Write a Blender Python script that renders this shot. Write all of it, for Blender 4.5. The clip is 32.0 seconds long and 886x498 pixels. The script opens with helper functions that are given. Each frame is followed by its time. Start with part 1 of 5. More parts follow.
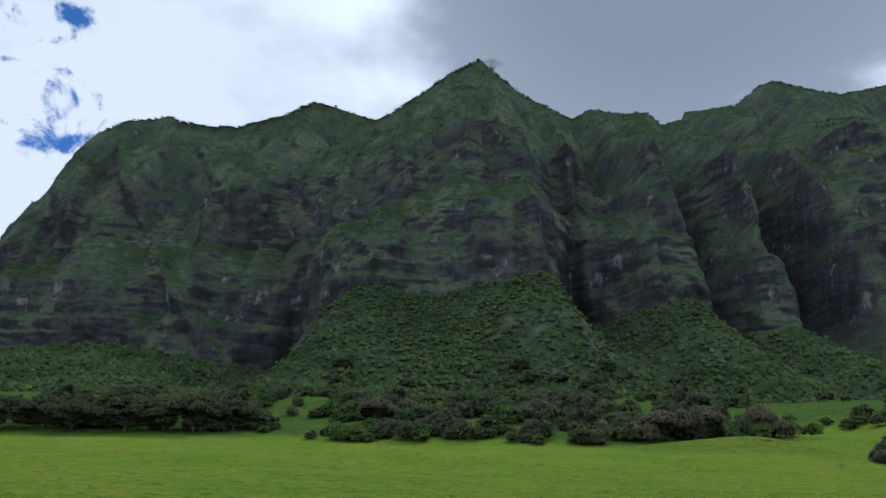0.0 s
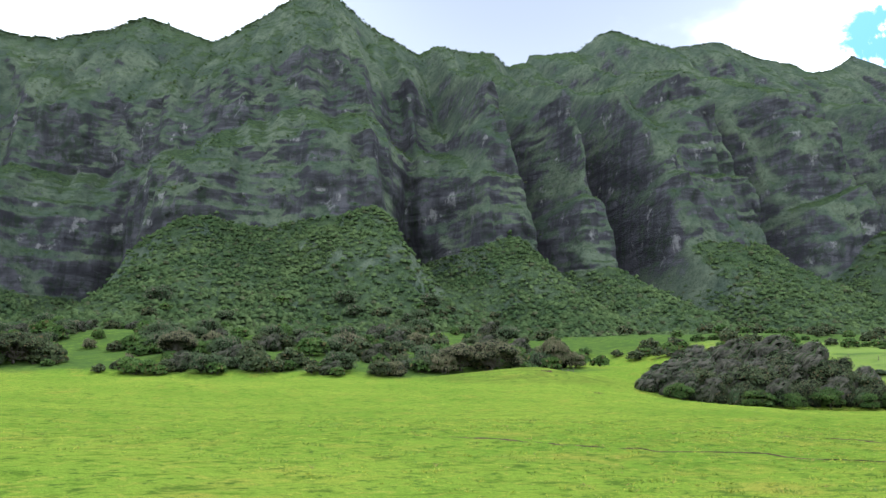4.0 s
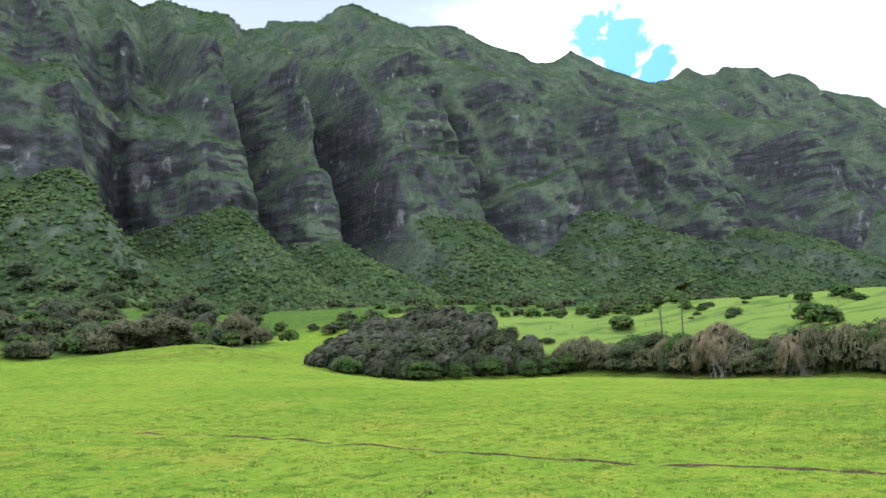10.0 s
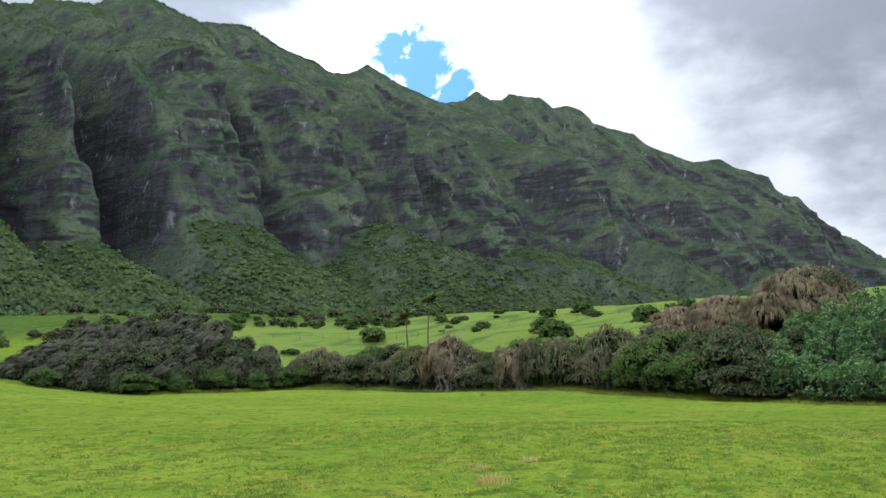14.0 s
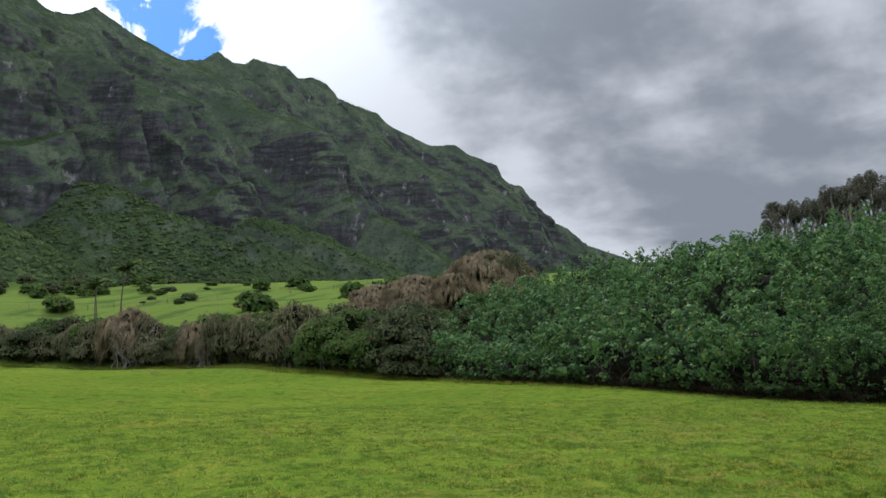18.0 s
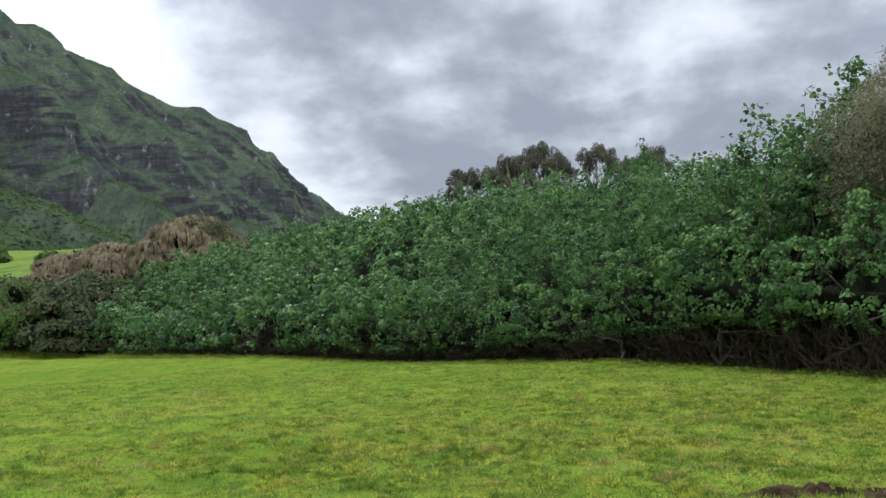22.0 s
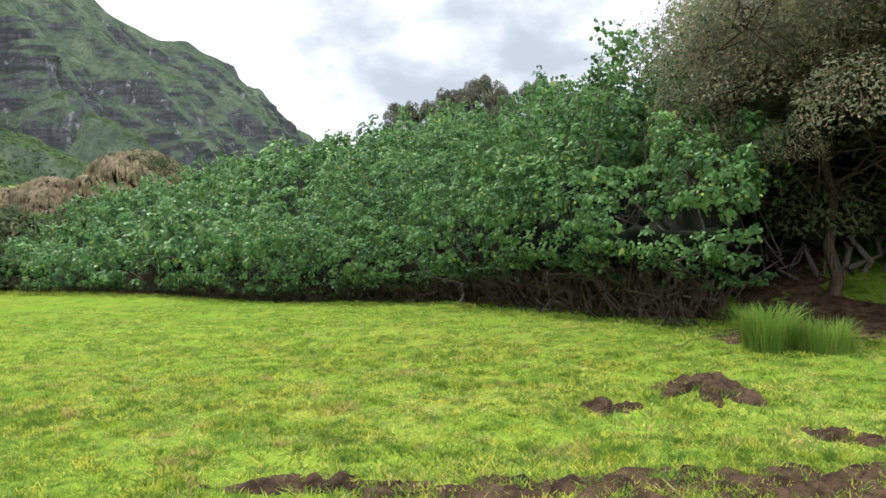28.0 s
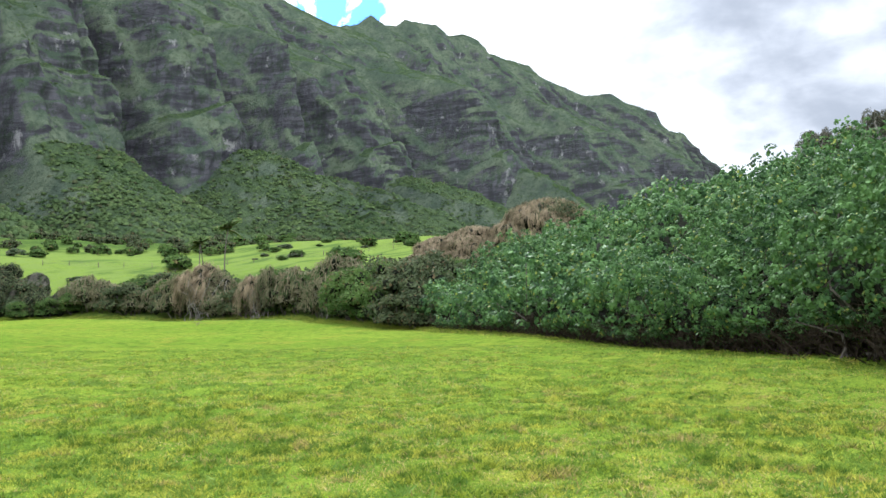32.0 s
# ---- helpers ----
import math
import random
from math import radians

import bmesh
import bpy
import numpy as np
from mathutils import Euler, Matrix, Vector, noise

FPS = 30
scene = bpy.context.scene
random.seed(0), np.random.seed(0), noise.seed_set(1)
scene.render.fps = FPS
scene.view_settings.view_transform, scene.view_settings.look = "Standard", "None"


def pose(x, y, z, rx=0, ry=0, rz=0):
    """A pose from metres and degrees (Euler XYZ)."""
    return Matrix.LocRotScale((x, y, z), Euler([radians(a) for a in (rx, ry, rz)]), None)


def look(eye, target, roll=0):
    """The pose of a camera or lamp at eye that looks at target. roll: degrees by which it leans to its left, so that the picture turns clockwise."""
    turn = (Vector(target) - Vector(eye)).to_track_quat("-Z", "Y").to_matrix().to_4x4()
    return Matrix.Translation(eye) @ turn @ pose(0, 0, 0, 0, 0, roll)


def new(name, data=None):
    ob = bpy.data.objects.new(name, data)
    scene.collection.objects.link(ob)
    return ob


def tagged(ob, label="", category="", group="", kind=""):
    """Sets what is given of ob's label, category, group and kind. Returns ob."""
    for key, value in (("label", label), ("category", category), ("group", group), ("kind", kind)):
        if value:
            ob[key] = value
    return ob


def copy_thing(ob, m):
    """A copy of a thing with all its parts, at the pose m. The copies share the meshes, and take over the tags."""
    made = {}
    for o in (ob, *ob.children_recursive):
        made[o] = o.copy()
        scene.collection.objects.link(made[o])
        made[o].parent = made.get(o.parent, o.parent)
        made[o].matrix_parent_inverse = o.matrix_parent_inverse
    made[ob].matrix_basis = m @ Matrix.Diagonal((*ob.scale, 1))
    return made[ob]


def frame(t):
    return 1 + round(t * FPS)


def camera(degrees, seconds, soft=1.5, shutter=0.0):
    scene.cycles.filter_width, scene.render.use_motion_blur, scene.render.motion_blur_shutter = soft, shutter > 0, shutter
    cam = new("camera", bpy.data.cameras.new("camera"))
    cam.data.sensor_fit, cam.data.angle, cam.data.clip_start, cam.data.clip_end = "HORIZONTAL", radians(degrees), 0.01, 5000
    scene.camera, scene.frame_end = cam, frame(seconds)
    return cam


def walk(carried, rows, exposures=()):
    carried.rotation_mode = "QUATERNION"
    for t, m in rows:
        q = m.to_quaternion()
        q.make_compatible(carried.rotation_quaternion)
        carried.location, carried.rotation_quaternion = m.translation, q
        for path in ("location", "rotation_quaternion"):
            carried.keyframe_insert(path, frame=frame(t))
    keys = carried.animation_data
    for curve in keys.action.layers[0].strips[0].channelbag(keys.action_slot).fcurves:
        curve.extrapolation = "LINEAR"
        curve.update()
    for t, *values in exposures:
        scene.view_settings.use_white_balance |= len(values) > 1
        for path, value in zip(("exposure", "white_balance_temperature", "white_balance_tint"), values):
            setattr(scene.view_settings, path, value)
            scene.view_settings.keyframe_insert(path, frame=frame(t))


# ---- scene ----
# ---- camera ----
cam = camera(58.4, 32.0)
PATH = [
    (0, (-1.488, 0.581, 2.347), (-1.518, 2.518, 2.843), 1.3),
    (0.5, (-0.541, 0.011, 2.313), (-0.555, 1.958, 2.772), 0.6),
    (1, (0.302, -0.458, 2.241), (0.336, 1.497, 2.663), 0.4),
    (1.5, (1.518, -0.769, 2.287), (1.639, 1.187, 2.684), 0.2),
    (2, (2.87, -0.836, 2.307), (3.168, 1.109, 2.668), -1.2),
    (2.5, (4.402, -0.558, 2.37), (4.785, 1.374, 2.718), -0.2),
    (4.5, (11.802, 1.896, 2.417), (12.14, 3.837, 2.76), 0.9),
    (5, (13.203, 2.701, 2.45), (13.576, 4.626, 2.843), 1.0),
    (5.5, (14.788, 3.031, 2.425), (15.178, 4.948, 2.841), 0.5),
    (6, (16.378, 3.697, 2.415), (16.774, 5.608, 2.854), 0.2),
    (6.5, (18.05, 4.404, 2.469), (18.461, 6.313, 2.902), 0.2),
    (7, (19.814, 5.03, 2.424), (20.225, 6.95, 2.806), 0.5),
    (7.5, (21.527, 5.634, 2.46), (21.958, 7.56, 2.783), 1.0),
    (8, (22.722, 5.628, 2.493), (23.261, 7.527, 2.81), 2.3),
    (8.5, (24.366, 5.747, 2.546), (25.045, 7.595, 2.895), 2.4),
    (9, (26.158, 6.395, 2.618), (26.942, 8.205, 2.952), 0.4),
    (9.5, (27.921, 6.585, 2.724), (28.789, 8.363, 3.017), -1.0),
    (10, (29.778, 7.135, 2.766), (30.715, 8.88, 3.044), -1.2),
    (10.5, (31.563, 7.48, 2.798), (32.537, 9.206, 3.066), -0.8),
    (11, (33.191, 7.001, 2.706), (34.193, 8.71, 2.984), 0.3),
    (11.5, (34.999, 6.916, 2.711), (36.052, 8.586, 3.03), 0.4),
    (12, (37.103, 7.423, 2.659), (38.208, 9.059, 2.976), -1.5),
    (12.5, (38.746, 7.248, 2.639), (39.898, 8.863, 2.892), -1.9),
    (13, (40.3, 6.971, 2.661), (41.493, 8.556, 2.913), -0.7),
    (13.5, (41.909, 6.787, 2.672), (43.145, 8.332, 2.966), -0.7),
    (14, (43.362, 6.574, 2.611), (44.713, 8.018, 2.909), -0.9),
    (14.5, (44.367, 5.978, 2.581), (45.812, 7.337, 2.838), -2.2),
    (16.5, (46.367, 4.225, 3.042), (47.96, 5.416, 3.25), -1.3),
    (17, (47.631, 3.683, 3.075), (49.248, 4.841, 3.289), -0.6),
    (17.5, (49.356, 3.441, 3.167), (51.046, 4.484, 3.404), -0.3),
    (18, (50.555, 2.92, 3.065), (52.305, 3.862, 3.29), -0.4),
    (18.5, (51.092, 2.169, 3.123), (52.881, 3.038, 3.335), -0.5),
    (19, (51.522, 1.288, 3.158), (53.362, 2.038, 3.39), -0.3),
    (19.5, (51.853, 0.388, 3.166), (53.73, 1.028, 3.429), -1.1),
    (20, (52.597, -0.363, 3.035), (54.496, 0.218, 3.273), -2.0),
    (20.5, (53.556, -0.98, 2.954), (55.477, -0.454, 3.142), -2.3),
    (21, (54.183, -1.839, 2.858), (56.116, -1.348, 3.011), -2.3),
    (21.5, (54.872, -2.756, 2.843), (56.818, -2.316, 2.988), -2.1),
    (22, (55.659, -3.68, 2.798), (57.619, -3.303, 2.93), -2.1),
    (22.5, (56.466, -4.667, 2.77), (58.436, -4.345, 2.896), -1.5),
    (23, (57.05, -5.469, 2.663), (59.026, -5.185, 2.78), -1.2),
    (23.5, (57.487, -6.008, 2.671), (59.465, -5.723, 2.735), -3.3),
    (24, (57.918, -6.554, 2.669), (59.897, -6.266, 2.691), -4.9),
    (24.5, (58.258, -7.022, 2.602), (60.236, -6.723, 2.62), -4.7),
    (26.5, (59.315, -8.679, 2.553), (61.274, -8.279, 2.613), -3.2),
    (27, (59.368, -8.819, 2.555), (61.326, -8.413, 2.605), -2.0),
    (27.5, (59.554, -9.155, 2.528), (61.516, -8.767, 2.546), -1.9),
    (28, (59.907, -9.534, 2.46), (61.873, -9.169, 2.442), -1.5),
    (28.5, (60.038, -9.731, 2.442), (61.989, -9.295, 2.376), -0.6),
    (29, (60.049, -9.727, 2.41), (61.945, -9.095, 2.356), -0.4),
    (29.5, (60.144, -9.965, 2.405), (61.932, -9.07, 2.431), -1.0),
    (30, (60.669, -10.252, 2.362), (62.315, -9.12, 2.455), -1.6),
    (30.5, (61.246, -10.634, 2.328), (62.778, -9.353, 2.453), -2.6),
    (31, (61.85, -10.9, 2.306), (63.298, -9.528, 2.446), -2.8),
    (31.5, (62.468, -11.017, 2.282), (63.888, -9.615, 2.418), -1.4),
    (32, (62.961, -11.311, 2.213), (64.481, -10.018, 2.331), -0.8),
]
EXPOSURES = [(0.0, -0.85, 5400), (1.0, -0.15, 5450), (2.0, 0.3, 5500), (4.5, 0.5, 5600), (5.0, 0.5, 5600), (6.0, 0.2, 5600), (7.0, 0.25, 5600), (8.0, 0.78, 5700), (9.0, 0.65, 5650), (10.0, 0.55, 5650), (11.0, 0.65, 5700), (11.5, 0.5, 5650),
             (12.0, 0.15, 5650), (12.5, 0.42, 5650), (13.0, 0.58, 5700), (13.5, 0.45, 5750), (14.0, 0.1, 5800), (16.5, 0.15, 5850), (17.0, -0.05, 5900), (18.0, -0.4, 5850), (19.0, -0.12, 5800), (20.0, -0.28, 5800), (21.0, -0.1, 5800), (22.0, 0.1, 5800),
             (23.0, 0.6, 5900), (24.0, 1.0, 5950), (24.5, 0.95, 6000), (27.0, 0.82, 6000), (28.0, 0.9, 6050), (29.0, 1.1, 6400), (30.0, 0.85, 6050), (31.0, 0.8, 5850), (32.0, 0.75, 5800)]
walk(cam, [(t, look(eye, target, roll)) for t, eye, target, roll in PATH],
     exposures=[(t, stops, kelvin, 10.0) for t, stops, kelvin in EXPOSURES])

# ---- world and sun ----
SUN_AZ, SUN_EL = 32.0, 47.0      # degrees: azimuth from +y towards +x, height above the horizon
SUN_DIR = Vector((math.sin(radians(SUN_AZ)) * math.cos(radians(SUN_EL)), math.cos(radians(SUN_AZ)) * math.cos(radians(SUN_EL)), math.sin(radians(SUN_EL))))


class Tree:
    """A small builder for node trees."""

    def __init__(self, tree):
        self.t = tree

    def n(self, kind, **props):
        node = self.t.nodes.new(kind)
        if "operation" in props:
            node.operation = props["operation"]
        if "use_clamp" in props:
            node.use_clamp = props["use_clamp"]
        if "data_type" in props:
            node.data_type = props["data_type"]
        if "blend_type" in props:
            node.blend_type = props["blend_type"]
        if "interpolation_type" in props:
            node.interpolation_type = props["interpolation_type"]
        for k, v in props.get("ins", {}).items():
            self.put(node, k, v)
        return node

    def put(self, node, k, v):
        sock = node.inputs[k]
        if isinstance(v, bpy.types.NodeSocket):
            self.t.links.new(v, sock)
        else:
            sock.default_value = v

    def math(self, op, a, b=0.0, clamp=False):
        return self.n("ShaderNodeMath", operation=op, use_clamp=clamp, ins={0: a, 1: b}).outputs[0]

    def mix(self, f, a, b, blend="MIX"):
        m = self.n("ShaderNodeMix", data_type="RGBA", blend_type=blend, ins={0: f})
        self.put(m, 6, a if isinstance(a, bpy.types.NodeSocket) else (*a, 1))
        self.put(m, 7, b if isinstance(b, bpy.types.NodeSocket) else (*b, 1))
        return m.outputs[2]

    def step(self, v, lo, hi, a=0.0, b=1.0):
        return self.n("ShaderNodeMapRange", interpolation_type="SMOOTHSTEP", ins={0: v, 1: lo, 2: hi, 3: a, 4: b}).outputs[0]

    def noise(self, vec, scale, detail=4.0, rough=0.55, dist=0.0):
        return self.n("ShaderNodeTexNoise", ins={"Vector": vec, "Scale": scale, "Detail": detail, "Roughness": rough, "Distortion": dist}).outputs[0]

    def mapped(self, vec, scale=(1, 1, 1), loc=(0, 0, 0), rot=(0, 0, 0)):
        return self.n("ShaderNodeMapping", ins={0: vec, 1: loc, 2: rot, 3: scale}).outputs[0]

    def vec(self, op, a, b=(0, 0, 0)):
        return self.n("ShaderNodeVectorMath", operation=op, ins={0: a, 1: b})


def make_world():
    w = bpy.data.worlds.new("sky")
    w.use_nodes = True
    w.node_tree.nodes.clear()
    T = Tree(w.node_tree)
    sky = T.n("ShaderNodeTexSky")
    sky.sky_type, sky.sun_disc = "NISHITA", False
    sky.sun_elevation, sky.sun_rotation = radians(SUN_EL), radians(SUN_AZ)
    way = T.n("ShaderNodeTexCoord").outputs["Generated"]
    z = T.n("ShaderNodeSeparateXYZ", ins={0: way}).outputs[2]
    # clouds lie on a flat deck: project the direction on it
    k = T.math("DIVIDE", 1.0, T.math("ADD", T.math("MAXIMUM", z, 0.0), 0.22))
    deck = T.vec("SCALE", way)
    T.put(deck, "Scale", k)
    deck = T.mapped(deck.outputs[0], loc=(0.35, 0.2, 0.0))
    big = T.noise(deck, 1.05, 6.0, 0.52, 0.25)
    fine = T.noise(deck, 3.0, 5.0, 0.55, 0.15)
    curl = T.noise(way, 17.0, 6.0, 0.62, 0.5)

    def lobe(az, el, inner, outer):
        """1 within inner degrees of that direction, 0 past outer."""
        d = (math.sin(radians(az)) * math.cos(radians(el)), math.cos(radians(az)) * math.cos(radians(el)), math.sin(radians(el)))
        return T.step(T.vec("DOT_PRODUCT", way, d).outputs["Value"], math.cos(radians(outer)), math.cos(radians(inner)))

    # the deck breaks open above the ridge's far end and in the west
    gap = T.math("MAXIMUM", lobe(41.5, 20.5, 0.0, 5.6), T.math("MULTIPLY", lobe(-33, 24, 0, 13), 0.7))
    ragged = T.math("ADD", big, T.math("ADD", T.math("MULTIPLY", fine, 0.9), T.math("MULTIPLY", T.math("SUBTRACT", curl, 0.5), T.math("ADD", 0.3, T.math("MULTIPLY", gap, 1.7)))))
    cover = T.step(T.math("SUBTRACT", ragged, T.math("MULTIPLY", gap, 0.62)), 0.42, 0.60)
    # heavy grey cloud over the middle and the east, thin white cloud between
    heavy = T.math("MAXIMUM", T.math("MAXIMUM", T.math("MULTIPLY", lobe(19, 39, 12, 23), 1.7), T.math("MULTIPLY", lobe(82, 17, 7, 17), 0.85)), T.math("MAXIMUM", T.math("MULTIPLY", lobe(67, 28, 5, 17), 1.4), T.math("MAXIMUM", lobe(98, 34, 20, 38), T.math("MULTIPLY", lobe(96, 20, 8, 22), 1.1))))
    roll = T.noise(T.mapped(way, (1.0, 1.0, 1.7)), 2.6, 5.0, 0.5, 0.2)
    thick = T.math("ADD", T.math("MULTIPLY", roll, 1.5), T.math("ADD", T.math("MULTIPLY", fine, 0.7), T.math("MULTIPLY", curl, 0.16)))
    thick = T.step(T.math("ADD", thick, T.math("MULTIPLY", heavy, 0.40)), 1.16, 1.66)
    white = T.mix(thick, (1.0, 1.0, 1.0), T.mix(lobe(19, 39, 8, 24), (0.39, 0.41, 0.445), (0.21, 0.225, 0.25)))
    glow = T.step(T.vec("DOT_PRODUCT", way, tuple(SUN_DIR)).outputs["Value"], 0.72, 1.0)
    power = T.math("ADD", T.math("ADD", 0.9, T.math("MULTIPLY", glow, 1.0)), T.math("MULTIPLY", T.step(T.n("ShaderNodeSeparateXYZ", ins={0: way}).outputs[0], 0.8, 0.3), 0.6))
    # unseen southern clouds, facing the sun, are brightened to fill the shaded faces
    south = T.step(T.n("ShaderNodeSeparateXYZ", ins={0: way}).outputs[1], -0.2, -0.8)
    power = T.math("ADD", power, T.math("MULTIPLY", south, 0.8))
    clear = T.mix(1.0, sky.outputs[0], (0.42, 0.78, 1.3), "MULTIPLY")
    blue = T.n("ShaderNodeBackground", ins={0: clear, 1: 0.12})
    cloud = T.n("ShaderNodeBackground", ins={0: white, 1: power})
    both = T.n("ShaderNodeMixShader", ins={0: cover, 1: blue.outputs[0], 2: cloud.outputs[0]})
    T.n("ShaderNodeOutputWorld", ins={0: both.outputs[0]})
    scene.world = w


make_world()
sun_data = bpy.data.lights.new("sun", "SUN")
sun_data.energy, sun_data.angle, sun_data.color = 3.1, radians(2.0), (1.0, 0.95, 0.86)
sun = new("sun", sun_data)
sun.matrix_world = look(SUN_DIR * 100, (0, 0, 0))


# ---- materials ----
def material(name):
    m = bpy.data.materials.new(name)
    m.use_nodes = True
    m.node_tree.nodes.clear()
    T = Tree(m.node_tree)
    out = T.n("ShaderNodeOutputMaterial")
    return m, T, out


def leaf_material(name, dark, light, dry=(0.2, 0.15, 0.07), dry_share=0.05, rough=0.5, glow=0.35, patch=0.15, gloss=0.15, shoot=0.0):
    """Foliage: each leaf its own shade, with larger patches of growth; shoot: grain of whole shoots, per metre."""
    m, T, out = material(name)
    rnd = T.n("ShaderNodeNewGeometry").outputs["Random Per Island"]
    pos = T.n("ShaderNodeNewGeometry").outputs["Position"]
    wide = T.step(T.noise(pos, patch, 3.0), 0.35, 0.68)
    f = T.math("ADD", T.math("MULTIPLY", rnd, 0.6), T.math("MULTIPLY", wide, 0.4))
    if shoot:
        f = T.math("ADD", T.math("MULTIPLY", f, 0.5), T.math("MULTIPLY", T.step(T.noise(pos, shoot, 2.0), 0.38, 0.62), 0.5))
    col = T.mix(f, dark, light)
    own = T.math("FRACT", T.math("MULTIPLY", rnd, 37.17))
    col = T.mix(T.math("LESS_THAN", own, dry_share), col, dry)
    b = T.n("ShaderNodeBsdfPrincipled", ins={"Base Color": col, "Roughness": rough, "Specular IOR Level": gloss})
    tr = T.n("ShaderNodeBsdfTranslucent", ins={0: col})
    mixed = T.n("ShaderNodeMixShader", ins={0: glow, 1: b.outputs[0], 2: tr.outputs[0]})
    T.put(out, 0, mixed.outputs[0])
    return m


def bark_material(name, a, b_):
    m, T, out = material(name)
    pos = T.n("ShaderNodeNewGeometry").outputs["Position"]
    streak = T.noise(T.mapped(pos, (9, 9, 2)), 1.5, 5.0, 0.65)
    col = T.mix(T.step(streak, 0.3, 0.7), a, b_)
    bump = T.n("ShaderNodeBump", ins={"Strength": 0.6, "Distance": 0.03, "Height": streak})
    T.put(out, 0, T.n("ShaderNodeBsdfPrincipled", ins={"Base Color": col, "Roughness": 0.95, "Specular IOR Level": 0.08, "Normal": bump.outputs[0]}).outputs[0])
    return m


def field_material():
    m, T, out = material("pasture_grass")
    pos = T.n("ShaderNodeNewGeometry").outputs["Position"]
    wide = T.noise(pos, 0.045, 4.0, 0.6)
    mid = T.noise(pos, 0.33, 5.0, 0.65, 0.4)
    tuft = T.noise(pos, 2.3, 5.0, 0.7)
    blade = T.noise(pos, 14.0, 3.0, 0.7)
    col = T.mix(T.step(wide, 0.35, 0.65), (0.128, 0.215, 0.023), (0.196, 0.27, 0.032))
    col = T.mix(T.step(mid, 0.48, 0.70, 0.0, 0.6), col, (0.255, 0.265, 0.038))
    dry = T.math("MULTIPLY", T.step(T.noise(pos, 0.16, 4.0, 0.6), 0.50, 0.66), T.step(mid, 0.43, 0.60))
    col = T.mix(T.math("MULTIPLY", dry, 0.35), col, (0.30, 0.21, 0.05))
    clumps = T.noise(T.mapped(pos, loc=(3, 19, 3)), 0.9, 5.0, 0.7, 0.5)
    col = T.mix(T.step(clumps, 0.50, 0.64, 0.0, 0.8), col, (0.072, 0.125, 0.014))
    col = T.mix(T.step(T.noise(T.mapped(pos, loc=(40, 9, 3)), 1.6, 5.0, 0.7, 0.5), 0.52, 0.64, 0.0, 0.65), col, (0.285, 0.285, 0.048))
    col = T.mix(T.step(tuft, 0.54, 0.64, 0.0, 0.85), col, (0.042, 0.08, 0.016))
    col = T.mix(T.step(blade, 0.42, 0.60, 0.0, 0.45), col, (0.068, 0.115, 0.013))
    col = T.mix(T.step(T.noise(pos, 42.0, 2.0, 0.6), 0.46, 0.62, 0.0, 0.35), col, (0.05, 0.085, 0.018))
    col = T.mix(T.step(T.noise(T.mapped(pos, loc=(5, 5, 5)), 0.65, 3.0, 0.6, 0.3), 0.60, 0.67, 0.0, 0.75), col, (0.05, 0.09, 0.014))
    xyz = T.n("ShaderNodeSeparateXYZ", ins={0: pos})
    wavy = T.math("ADD", xyz.outputs[1], T.math("MULTIPLY", wide, 30.0))
    # pasture beyond the hedge is painted duller to stand for haze
    col = T.mix(T.math("MULTIPLY", T.step(xyz.outputs[0], 128.0, 146.0), T.step(mid, 0.35, 0.62, 0.5, 1.0)), col, (0.13, 0.18, 0.045))
    col = T.mix(T.math("MULTIPLY", T.step(xyz.outputs[0], 128.0, 146.0), T.step(T.noise(T.mapped(pos, (0.5, 1.3, 1)), 0.09, 5.0, 0.65, 0.6), 0.50, 0.64, 0.0, 0.8)), col, (0.06, 0.10, 0.028))
    # the knoll's slope shade, painted as a darker tone into its rough turf
    knoll = T.vec("LENGTH", T.vec("MULTIPLY", T.vec("SUBTRACT", pos, (58.0, 172.0, 5.0)).outputs[0], (0.55, 1.0, 0.0)).outputs[0]).outputs["Value"]
    col = T.mix(T.math("MULTIPLY", T.step(knoll, 17.0, 9.0), T.step(T.noise(T.mapped(pos, (0.35, 1.6, 1)), 0.5, 4.0, 0.65), 0.36, 0.58, 0.15, 0.8)), col, (0.085, 0.115, 0.02))
    rough = T.math("MULTIPLY", T.step(wavy, 209.0, 219.0), T.step(xyz.outputs[0], 100.0, 80.0))
    rough = T.math("MAXIMUM", rough, T.math("MULTIPLY", T.step(wavy, 246.0, 276.0), 1.0))
    col = T.mix(T.math("MULTIPLY", rough, T.step(mid, 0.3, 0.6, 0.55, 1.0)), col, (0.05, 0.085, 0.022))
    bump = T.n("ShaderNodeBump", ins={"Strength": 0.9, "Distance": 0.2, "Height": T.math("ADD", T.math("MULTIPLY", clumps, -0.8), T.math("ADD", tuft, T.math("MULTIPLY", blade, 0.4)))})
    T.put(out, 0, T.n("ShaderNodeBsdfPrincipled", ins={"Base Color": col, "Roughness": 1.0, "Specular IOR Level": 0.0, "Normal": bump.outputs[0]}).outputs[0])
    return m


